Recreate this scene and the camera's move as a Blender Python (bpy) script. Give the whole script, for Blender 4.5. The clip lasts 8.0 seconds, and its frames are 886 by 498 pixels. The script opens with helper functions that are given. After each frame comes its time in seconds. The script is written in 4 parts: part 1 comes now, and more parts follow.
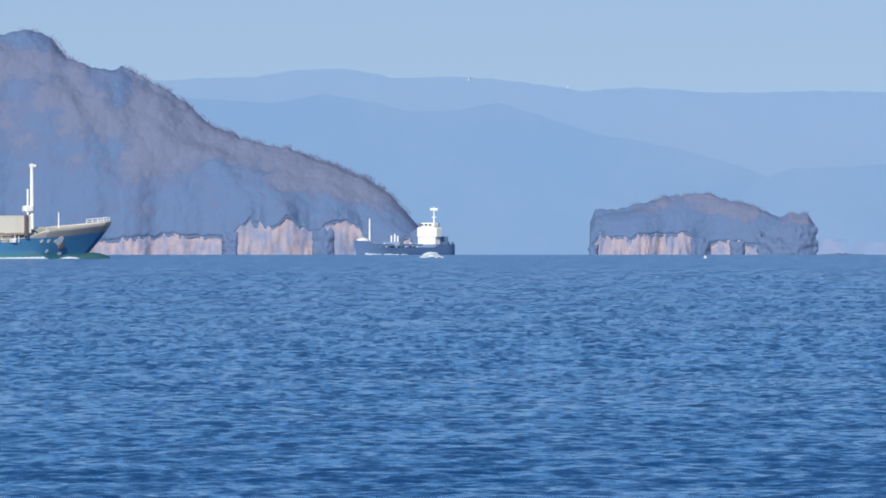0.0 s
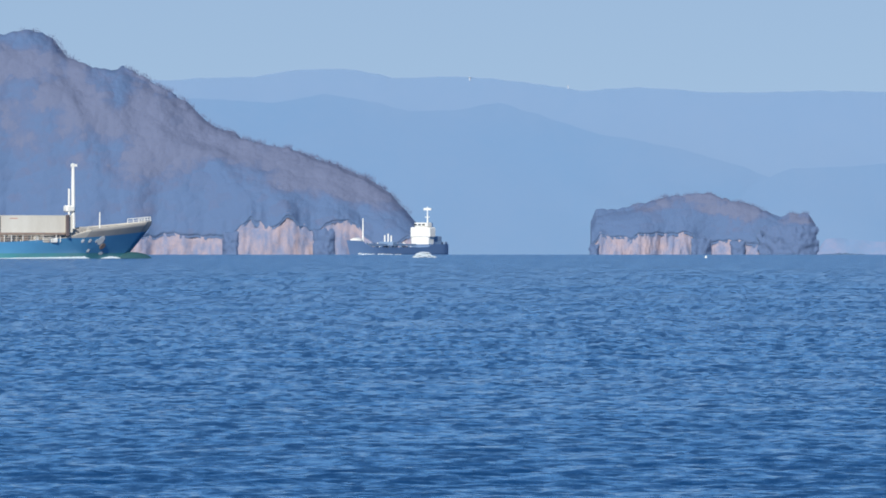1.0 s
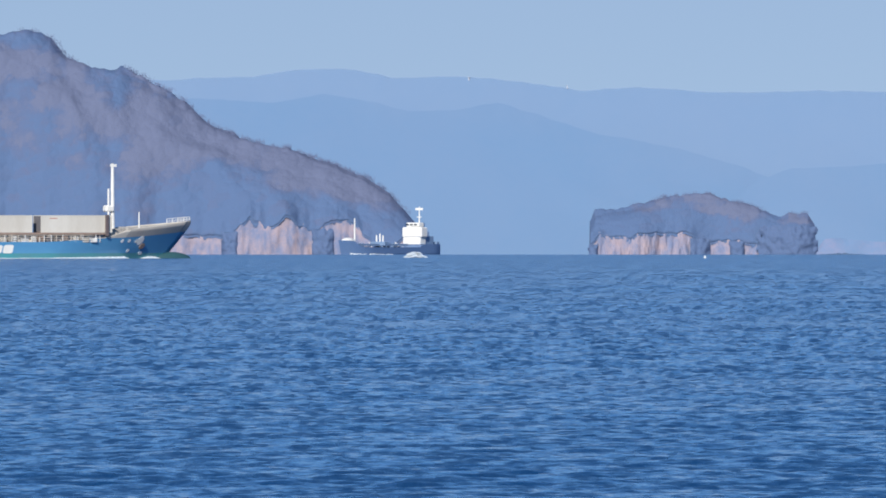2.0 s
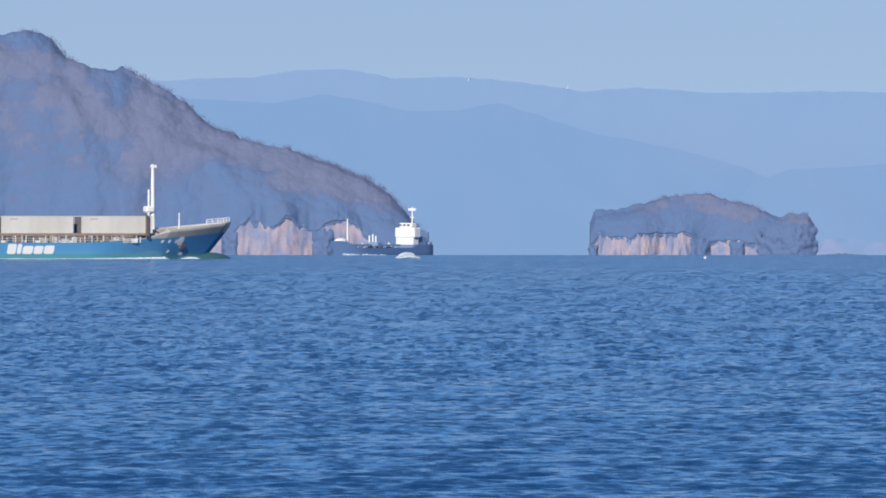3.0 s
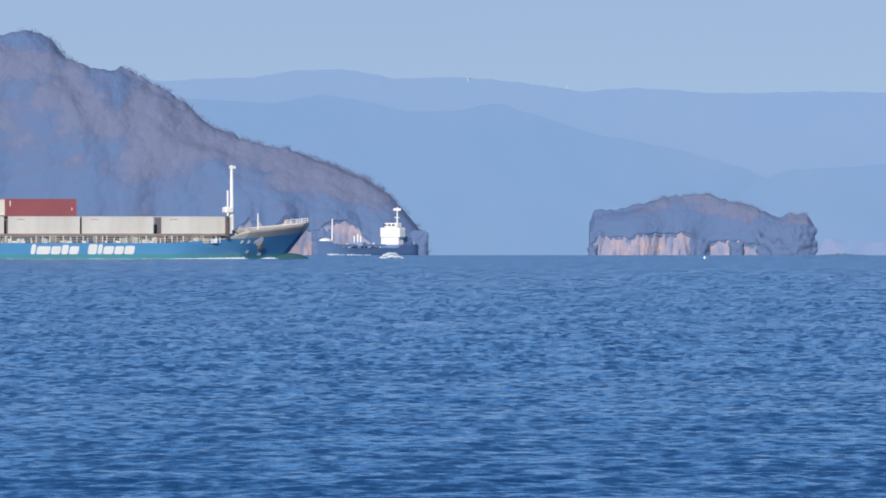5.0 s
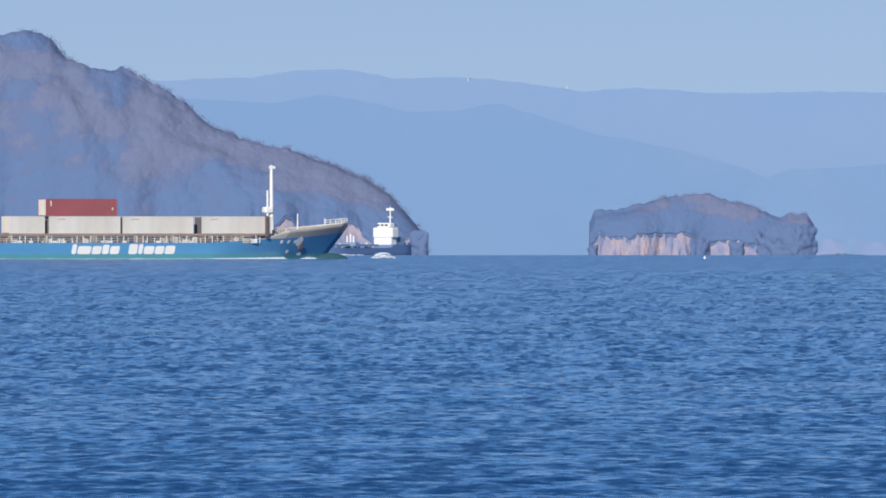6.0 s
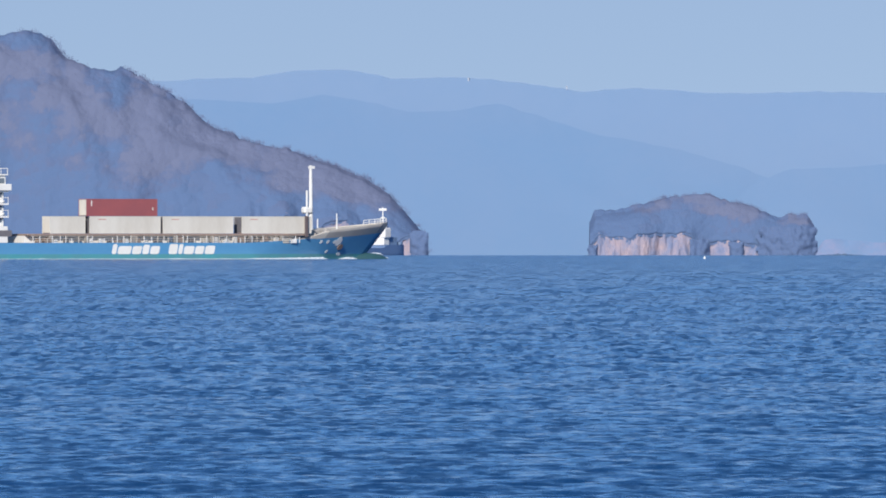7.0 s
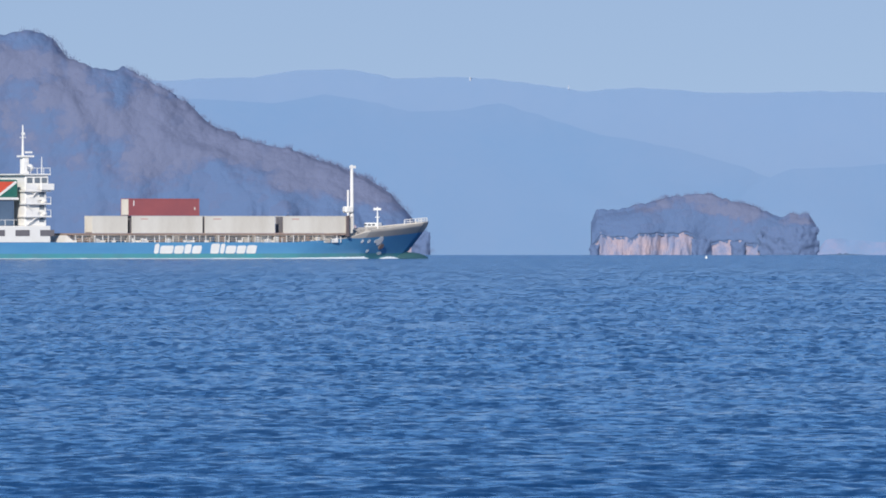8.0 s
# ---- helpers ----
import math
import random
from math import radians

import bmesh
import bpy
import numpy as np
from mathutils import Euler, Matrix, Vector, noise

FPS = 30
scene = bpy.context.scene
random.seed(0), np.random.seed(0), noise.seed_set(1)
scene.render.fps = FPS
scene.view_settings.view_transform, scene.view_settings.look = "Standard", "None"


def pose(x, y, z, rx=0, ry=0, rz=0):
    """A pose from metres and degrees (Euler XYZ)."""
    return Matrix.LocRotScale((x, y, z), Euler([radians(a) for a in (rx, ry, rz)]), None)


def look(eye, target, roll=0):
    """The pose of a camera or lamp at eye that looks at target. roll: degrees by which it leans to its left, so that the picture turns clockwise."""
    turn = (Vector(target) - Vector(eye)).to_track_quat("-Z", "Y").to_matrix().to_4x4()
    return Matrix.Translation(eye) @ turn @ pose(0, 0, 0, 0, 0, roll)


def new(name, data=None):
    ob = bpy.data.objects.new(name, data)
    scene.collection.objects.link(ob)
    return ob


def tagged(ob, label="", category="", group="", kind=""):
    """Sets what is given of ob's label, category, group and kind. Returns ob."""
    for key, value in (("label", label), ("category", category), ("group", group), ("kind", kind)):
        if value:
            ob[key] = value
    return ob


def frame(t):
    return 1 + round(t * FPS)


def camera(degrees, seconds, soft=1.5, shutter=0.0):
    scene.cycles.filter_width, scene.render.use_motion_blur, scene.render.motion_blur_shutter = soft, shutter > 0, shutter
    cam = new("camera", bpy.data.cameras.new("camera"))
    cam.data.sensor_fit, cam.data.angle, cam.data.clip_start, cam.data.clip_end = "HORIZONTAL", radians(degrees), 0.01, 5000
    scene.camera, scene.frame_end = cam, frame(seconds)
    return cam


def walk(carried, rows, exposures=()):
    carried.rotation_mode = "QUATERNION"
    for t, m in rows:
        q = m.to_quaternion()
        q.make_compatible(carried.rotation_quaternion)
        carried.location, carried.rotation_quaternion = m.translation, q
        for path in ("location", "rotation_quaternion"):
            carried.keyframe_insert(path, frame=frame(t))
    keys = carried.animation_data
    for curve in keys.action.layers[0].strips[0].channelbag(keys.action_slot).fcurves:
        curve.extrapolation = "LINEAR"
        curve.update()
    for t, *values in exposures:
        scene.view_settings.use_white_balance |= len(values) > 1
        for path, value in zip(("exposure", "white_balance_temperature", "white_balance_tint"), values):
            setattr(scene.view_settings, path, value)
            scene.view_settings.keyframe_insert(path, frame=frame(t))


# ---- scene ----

# A strait in winter haze: a coastal container ship passes a headland, an islet and a small tanker.
# x to the right, y away from the shore, the eye stands 3 m over the sea.
EYE = 3.0
SEA_CURVE = 1.303e6        # radius of the sea's curve, fitted so the horizon meets its picture row
FOC = 18600.0          # focal length in picture units, for turning angles into metres


def sea(x, y):
    """Height of the calm sea."""
    return -(x * x + y * y) / (2 * SEA_CURVE)


def across(u, d):
    """Metres to the side at distance d for a picture column."""
    return (u - 784.0) / FOC * d


def above(v, d):
    """Height at distance d for a picture row."""
    return EYE + (412.0 - v) / FOC * d


# ---- camera ----
cam = camera(4.826, 8.0, soft=1.8)
SWAY = [(0.0, 1.0, -0.8), (0.5, 0.8, -1.0), (1.0, 2.2, -1.0), (1.5, 0.5, -1.4), (2.25, 0.6, -0.8), (3.0, 0.7, -0.2),
        (3.5, -0.5, 2.4), (4.0, 2.2, -0.3), (4.5, -0.3, 0.0), (5.25, -0.2, 0.0), (6.0, 0.0, 0.0), (6.5, -0.9, 0.7),
        (7.0, -0.2, 0.3), (7.5, -5.2, 2.4), (8.0, 2.9, -0.3)]
walk(cam, [(t, pose(0, 0, EYE, 90 - math.degrees((29.0 - b) / FOC), 0, math.degrees(a / FOC))) for t, a, b in SWAY],
     exposures=((0.0, 0.08, 6500, 6), (0.5, 0.08, 6500, 6), (1.0, 0.02, 6500, 5), (1.5, 0.0, 6500, 7), (3.0, 0.0, 6500, 9), (8.0, 0.0, 6500, 10)))

# ---- world and sun ----
SUN_TO = Vector((-0.22, -0.84, 0.48)).normalized()
world = bpy.data.worlds.new("sky")
scene.world = world
world.use_nodes = True
wn, wl = world.node_tree.nodes, world.node_tree.links
sky = wn.new("ShaderNodeTexSky")
sky.sky_type, sky.sun_disc = "NISHITA", False
sky.sun_elevation = math.asin(SUN_TO.z)
sky.sun_rotation = math.atan2(SUN_TO.x, SUN_TO.y)
sky.air_density, sky.dust_density, sky.ozone_density = 1.0, 0.3, 2.0
# the hazy band at the skyline is as blue as the sky some way up
way, raise_up = wn.new("ShaderNodeTexCoord"), wn.new("ShaderNodeVectorMath")
raise_up.operation, raise_up.inputs[1].default_value = "ADD", (0, 0, 0.13)
wl.new(way.outputs["Generated"], raise_up.inputs[0])
wl.new(raise_up.outputs[0], sky.inputs["Vector"])
tint = wn.new("ShaderNodeMix")
tint.data_type, tint.blend_type = "RGBA", "MULTIPLY"
tint.inputs[0].default_value = 1.0
# the haze band by the horizon is greyer than the sky above it
split, rise, hue = wn.new("ShaderNodeSeparateXYZ"), wn.new("ShaderNodeMapRange"), wn.new("ShaderNodeMix")
hue.data_type = "RGBA"
rise.inputs["From Min"].default_value, rise.inputs["From Max"].default_value = 0.026, 0.11
hue.inputs[6].default_value, hue.inputs[7].default_value = (0.68, 0.635, 0.705, 1), (0.50, 0.80, 1.11, 1)
wl.new(way.outputs["Generated"], split.inputs[0])
wl.new(split.outputs["Z"], rise.inputs["Value"])
wl.new(rise.outputs[0], hue.inputs[0])
wl.new(hue.outputs[2], tint.inputs[7])
wl.new(sky.outputs[0], tint.inputs[6])
wl.new(tint.outputs[2], wn["Background"].inputs[0])
wn["Background"].inputs[1].default_value = 0.125
lamp = bpy.data.lights.new("sun", "SUN")
lamp.energy, lamp.angle, lamp.color = 4.8, radians(0.5), (1.0, 0.95, 0.88)
sun = new("sun", lamp)
sun.matrix_world = look(SUN_TO * 100, (0, 0, 0))


# ---- materials ----
def material(name, base, rough=0.6, metal=0.0, second=None, scale=1.0, stretch=(1, 1, 1), bump=0.0, fine=12.0, spread=0.25,
             translucent=0.0):
    """A surface of two colours mixed by noise at two scales, with relief."""
    m = bpy.data.materials.new(name)
    m.use_nodes = True
    n, l = m.node_tree.nodes, m.node_tree.links
    b = n["Principled BSDF"]
    b.inputs["Roughness"].default_value, b.inputs["Metallic"].default_value = rough, metal
    tc, mp = n.new("ShaderNodeTexCoord"), n.new("ShaderNodeMapping")
    mp.inputs["Scale"].default_value = stretch
    l.new(tc.outputs["Object"], mp.inputs["Vector"])
    big, small = n.new("ShaderNodeTexNoise"), n.new("ShaderNodeTexNoise")
    for tex, s in ((big, scale), (small, scale * fine)):
        tex.inputs["Scale"].default_value, tex.inputs["Detail"].default_value = s, 4
        l.new(mp.outputs[0], tex.inputs["Vector"])
    add = n.new("ShaderNodeMath")
    add.operation = "MULTIPLY_ADD"
    l.new(small.outputs["Fac"], add.inputs[0])
    add.inputs[1].default_value = 0.4
    l.new(big.outputs["Fac"], add.inputs[2])
    last = add.outputs[0]
    ramp = n.new("ShaderNodeMapRange")
    ramp.inputs["From Min"].default_value, ramp.inputs["From Max"].default_value = 0.7 - spread, 0.7 + spread
    l.new(last, ramp.inputs["Value"])
    mix = n.new("ShaderNodeMix")
    mix.data_type = "RGBA"
    second = second or tuple(c * 0.8 for c in base)
    mix.inputs[6].default_value, mix.inputs[7].default_value = (*base, 1), (*second, 1)
    l.new(ramp.outputs[0], mix.inputs[0])
    l.new(mix.outputs[2], b.inputs["Base Color"])
    if bump:
        bp = n.new("ShaderNodeBump")
        bp.inputs["Strength"].default_value, bp.inputs["Distance"].default_value = 1.0, bump
        l.new(last, bp.inputs["Height"])
        l.new(bp.outputs[0], b.inputs["Normal"])
    if translucent:
        tr, sh = n.new("ShaderNodeBsdfTranslucent"), n.new("ShaderNodeMixShader")
        sh.inputs[0].default_value = translucent
        l.new(mix.outputs[2], tr.inputs[0])
        l.new(b.outputs[0], sh.inputs[1])
        l.new(tr.outputs[0], sh.inputs[2])
        l.new(sh.outputs[0], n["Material Output"].inputs[0])
    return m


def water_material():
    m = bpy.data.materials.new("sea_water")
    m.use_nodes = True
    n, l = m.node_tree.nodes, m.node_tree.links
    b = n["Principled BSDF"]
    b.inputs["Base Color"].default_value = (0.004, 0.043, 0.130, 1)
    b.inputs["Roughness"].default_value, b.inputs["IOR"].default_value = 0.14, 1.333
    tc = n.new("ShaderNodeTexCoord")
    last = None
    for size, height, stretch in ((1.0, 0.035, (7, 1, 1)), (4.0, 0.06, (14, 1, 1)), (1.2, 0.16, (0.8, 1, 1)), (22.0, 0.5, (0.5, 1, 1))):
        mp, tex, bp = n.new("ShaderNodeMapping"), n.new("ShaderNodeTexNoise"), n.new("ShaderNodeBump")
        mp.inputs["Scale"].default_value = tuple(s / size for s in stretch)
        tex.inputs["Scale"].default_value, tex.inputs["Detail"].default_value = 1.0, 4
        bp.inputs["Strength"].default_value, bp.inputs["Distance"].default_value = 1.0, height
        l.new(tc.outputs["Object"], mp.inputs[0])
        l.new(mp.outputs[0], tex.inputs["Vector"])
        l.new(tex.outputs["Fac"], bp.inputs["Height"])
        if last:
            l.new(last.outputs[0], bp.inputs["Normal"])
        last = bp
    l.new(last.outputs[0], b.inputs["Normal"])
    # roughness streaks, stretched in depth to fit the camera's view: glassier and rougher spells side by side
    total = None
    for wide, deep, share in ((0.22, 0.30, 0.52), (0.40, 0.95, 0.54), (0.75, 3.0, 0.40), (1.8, 18.0, 0.20)):
        mp, tex, add = n.new("ShaderNodeMapping"), n.new("ShaderNodeTexNoise"), n.new("ShaderNodeMath")
        mp.inputs["Scale"].default_value = (1 / wide, 1 / deep, 1)
        tex.inputs["Scale"].default_value, tex.inputs["Detail"].default_value = 1.0, 2
        add.operation, add.inputs[1].default_value = "MULTIPLY_ADD", share
        l.new(tc.outputs["Object"], mp.inputs[0])
        l.new(mp.outputs[0], tex.inputs["Vector"])
        l.new(tex.outputs["Fac"], add.inputs[0])
        if total:
            l.new(total.outputs[0], add.inputs[2])
        else:
            add.inputs[2].default_value = 0.0
        total = add
    gust = n.new("ShaderNodeMapRange")
    gust.inputs["From Min"].default_value, gust.inputs["From Max"].default_value = 0.77, 0.96
    gust.inputs["To Min"].default_value, gust.inputs["To Max"].default_value = 0.09, 0.46
    l.new(total.outputs[0], gust.inputs["Value"])
    l.new(gust.outputs[0], b.inputs["Roughness"])
    return m


WATER = water_material()
HULL = material("blue_hull_paint", (0.075, 0.245, 0.45), 0.4, second=(0.10, 0.29, 0.48), scale=0.15, stretch=(1, 1, 4), bump=0.01)
# bottom green darkened to stand for shade on the bulb
BULB = material("shaded_green_bottom_paint", (0.035, 0.10, 0.11), 0.5, scale=0.4, bump=0.02)
BOOT = material("green_bottom_paint", (0.06, 0.30, 0.33), 0.5, second=(0.10, 0.25, 0.28), scale=0.3, bump=0.01)
WHITE = material("white_ship_paint", (0.82, 0.80, 0.76), 0.45, second=(0.74, 0.71, 0.65), scale=0.5, bump=0.005)
CREAM = material("cream_deck_paint", (0.62, 0.57, 0.49), 0.55, second=(0.52, 0.46, 0.39), scale=0.4)
BEIGE = material("buff_deck_paint", (0.40, 0.375, 0.345), 0.55, second=(0.34, 0.31, 0.28), scale=0.4, bump=0.01)
BOXWHITE = material("cream_container_paint", (0.70, 0.66, 0.58), 0.5, second=(0.58, 0.53, 0.45), scale=0.35, stretch=(1, 1, 0.3))
BOXRED = material("red_container_paint", (0.34, 0.095, 0.095), 0.5, second=(0.28, 0.085, 0.09), scale=0.4)
RUST = material("brown_hatch_paint", (0.33, 0.24, 0.19), 0.7, second=(0.24, 0.17, 0.14), scale=0.6, bump=0.01)
FADED = material("faded_red_paint", (0.60, 0.28, 0.22), 0.6)
RED = material("red_paint", (0.70, 0.10, 0.05), 0.5)
GREEN = material("green_funnel_paint", (0.03, 0.16, 0.12), 0.5)
BLACK = material("black_paint", (0.02, 0.02, 0.025), 0.5)
GREY = material("blue_grey_paint_and_shade", (0.10, 0.15, 0.22), 0.5, second=(0.07, 0.11, 0.17), scale=0.5)
# stands for shade on box doors and in openings; also colours deck fittings
SHADE = material("grey_brown_paint_and_shade", (0.16, 0.15, 0.16), 0.8)
DARKPOST = material("dark_brown_steel", (0.13, 0.10, 0.10), 0.7)
# dark window glass with haze painted in as a lighter grey
HAZED_GLASS = material("hazed_window_glass", (0.16, 0.19, 0.22), 0.2)
GLASS = material("dark_window_glass", (0.02, 0.03, 0.04), 0.08)
FOAM = material("sea_foam", (0.85, 0.87, 0.88), 0.9, second=(0.70, 0.78, 0.84), scale=1.5, bump=0.1)
# dark hull paint raised towards haze blue in its base colour
TANKHULL = material("hazed_tanker_paint", (0.105, 0.185, 0.345), 0.6, second=(0.125, 0.205, 0.36), scale=0.1)
TANKDECK = material("tanker_deck_and_shade_blue", (0.19, 0.28, 0.42), 0.7)
# distance haze is painted into the woods' blue base colours
HAZY_WOOD = material("hazy_bare_winter_woods", (0.138, 0.172, 0.282), 0.95, second=(0.155, 0.180, 0.28), scale=0.05, spread=0.2, translucent=0.2)


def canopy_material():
    """Closed woods whose colour goes from evergreen to bare and tawny trees with the share of each kind, all blued by
    painted haze.
    """
    m = bpy.data.materials.new("hazy_closed_woods")
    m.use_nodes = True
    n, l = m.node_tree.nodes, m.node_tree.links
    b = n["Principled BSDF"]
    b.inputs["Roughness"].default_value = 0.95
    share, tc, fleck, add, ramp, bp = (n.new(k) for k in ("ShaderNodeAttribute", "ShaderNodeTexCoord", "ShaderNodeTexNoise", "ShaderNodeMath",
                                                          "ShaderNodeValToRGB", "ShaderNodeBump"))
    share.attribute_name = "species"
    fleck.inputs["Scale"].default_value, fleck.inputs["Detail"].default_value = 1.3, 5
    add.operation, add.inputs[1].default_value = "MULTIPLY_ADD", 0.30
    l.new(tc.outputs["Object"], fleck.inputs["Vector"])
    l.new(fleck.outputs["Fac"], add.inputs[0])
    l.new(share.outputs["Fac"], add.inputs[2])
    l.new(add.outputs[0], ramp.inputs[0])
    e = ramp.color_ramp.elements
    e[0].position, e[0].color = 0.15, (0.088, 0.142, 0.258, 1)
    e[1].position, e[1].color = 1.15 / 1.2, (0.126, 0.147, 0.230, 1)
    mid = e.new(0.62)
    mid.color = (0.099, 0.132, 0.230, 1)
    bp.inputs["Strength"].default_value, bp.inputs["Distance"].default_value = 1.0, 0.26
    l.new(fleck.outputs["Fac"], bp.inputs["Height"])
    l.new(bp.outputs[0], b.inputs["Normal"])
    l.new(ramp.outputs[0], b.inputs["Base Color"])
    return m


HAZY_CANOPY = canopy_material()
# the slope under the woods carries the same painted haze
HAZY_SOIL = material("hazy_wooded_slope", (0.120, 0.168, 0.287), 0.95, second=(0.135, 0.172, 0.287), scale=0.05)
# haze blue is mixed into the rock and its scrub patches
ROCK = material("hazy_pale_cliff_rock", (0.36, 0.285, 0.31), 0.95, second=(0.17, 0.205, 0.32), scale=0.22, stretch=(1, 1, 0.6), bump=0.3, spread=0.16)
# the ranges' blue is distance haze painted as base colour
RANGE = [material("far_range_haze", (0.158, 0.247, 0.382), 1.0, second=(0.171, 0.253, 0.382), scale=0.012),
         material("mid_range_haze", (0.132, 0.225, 0.362), 1.0, second=(0.147, 0.23, 0.36), scale=0.02),
         material("near_range_haze", (0.134, 0.226, 0.362), 1.0, second=(0.148, 0.231, 0.36), scale=0.02)]
# far shore and far walls are paled by haze in their colour
FARROCK = material("hazy_far_shore_rock", (0.205, 0.235, 0.355), 1.0, second=(0.145, 0.228, 0.365), scale=0.06, spread=0.15)
FARWALL = material("hazy_far_white_wall", (0.42, 0.47, 0.55), 0.9)


# ---- building blocks ----
def part(name, bm, mat, parent=None, label="", smooth=False):
    me = bpy.data.meshes.new(name)
    bm.normal_update()
    bm.to_mesh(me)
    bm.free()
    me.materials.append(mat)
    if smooth:
        me.shade_smooth()
    ob = new(name, me)
    ob.parent = parent
    if label:
        tagged(ob, label)
    return ob


def mesh_of(name, verts, faces, mat, parent=None, smooth=False):
    me = bpy.data.meshes.new(name)
    me.from_pydata(verts, [], faces)
    me.materials.append(mat)
    if smooth:
        me.shade_smooth()
    ob = new(name, me)
    ob.parent = parent
    return ob


def thing(name, label, category, group="", kind="", m=None):
    ob = new(name)
    if m is not None:
        ob.matrix_basis = m
    return tagged(ob, label, category, group, kind)


def box(bm, x0, x1, y0, y1, z0, z1, bevel=0.0):
    r = bmesh.ops.create_cube(bm, size=1.0, matrix=Matrix.LocRotScale(((x0 + x1) / 2, (y0 + y1) / 2, (z0 + z1) / 2), None, (abs(x1 - x0), abs(y1 - y0), abs(z1 - z0))))
    if bevel:
        vs = set(r["verts"])
        bmesh.ops.bevel(bm, geom=[e for e in bm.edges if e.verts[0] in vs and e.verts[1] in vs], offset=bevel, segments=1, affect="EDGES")
    return bm


def B(*a, bevel=0.0):
    return box(bmesh.new(), *a, bevel=bevel)


def tube(bm, a, b, r0, r1=None, seg=8):
    a, b = Vector(a), Vector(b)
    q = (b - a).to_track_quat("Z", "Y").to_matrix().to_4x4()
    bmesh.ops.create_cone(bm, cap_ends=True, segments=seg, radius1=r0, radius2=r0 if r1 is None else r1, depth=(b - a).length,
                          matrix=Matrix.Translation((a + b) / 2) @ q)
    return bm


def Tb(a, b, r0, r1=None, seg=8):
    return tube(bmesh.new(), a, b, r0, r1, seg)


def prism(points, y0, y1):
    """An upright plate: (x, z) outline, from y0 to y1."""
    bm = bmesh.new()
    a = [bm.verts.new((x, y0, z)) for x, z in points]
    b = [bm.verts.new((x, y1, z)) for x, z in points]
    bm.faces.new(a)
    bm.faces.new(b[::-1])
    for i in range(len(a)):
        j = (i + 1) % len(a)
        bm.faces.new((a[j], a[i], b[i], b[j]))
    bmesh.ops.recalc_face_normals(bm, faces=bm.faces)
    return bm


def ease(a, b, x):
    t = min(1.0, max(0.0, (x - a) / (b - a)))
    return t * t * (3 - 2 * t)


# ---- the sea ----
def sea_grid(radii, angles, lift):
    """A polar grid about the camera; lift(x, y, d) gives the height over the calm sea."""
    d, a = np.meshgrid(radii, angles, indexing="ij")
    x, y = d * np.sin(a), d * np.cos(a)
    z = -(d * d) / (2 * SEA_CURVE) + lift(x, y, d)
    nr, na = d.shape
    v = np.stack([x, y, z], -1).reshape(-1, 3)
    i = (np.arange(nr - 1)[:, None] * na + np.arange(na - 1)[None, :]).reshape(-1)
    f = np.stack([i, i + 1, i + na + 1, i + na], -1)
    return v, f


def grid_mesh(name, v, f, mat):
    me = bpy.data.meshes.new(name)
    me.vertices.add(len(v))
    me.vertices.foreach_set("co", v.astype(np.float32).ravel())
    me.loops.add(f.size)
    me.loops.foreach_set("vertex_index", f.astype(np.int32).ravel())
    me.polygons.add(len(f))
    me.polygons.foreach_set("loop_start", np.arange(0, f.size, f.shape[1], dtype=np.int32))
    me.update(calc_edges=True)
    me.validate()
    me.shade_smooth()
    me.materials.append(mat)
    return new(name, me)


STEP = 8e-6


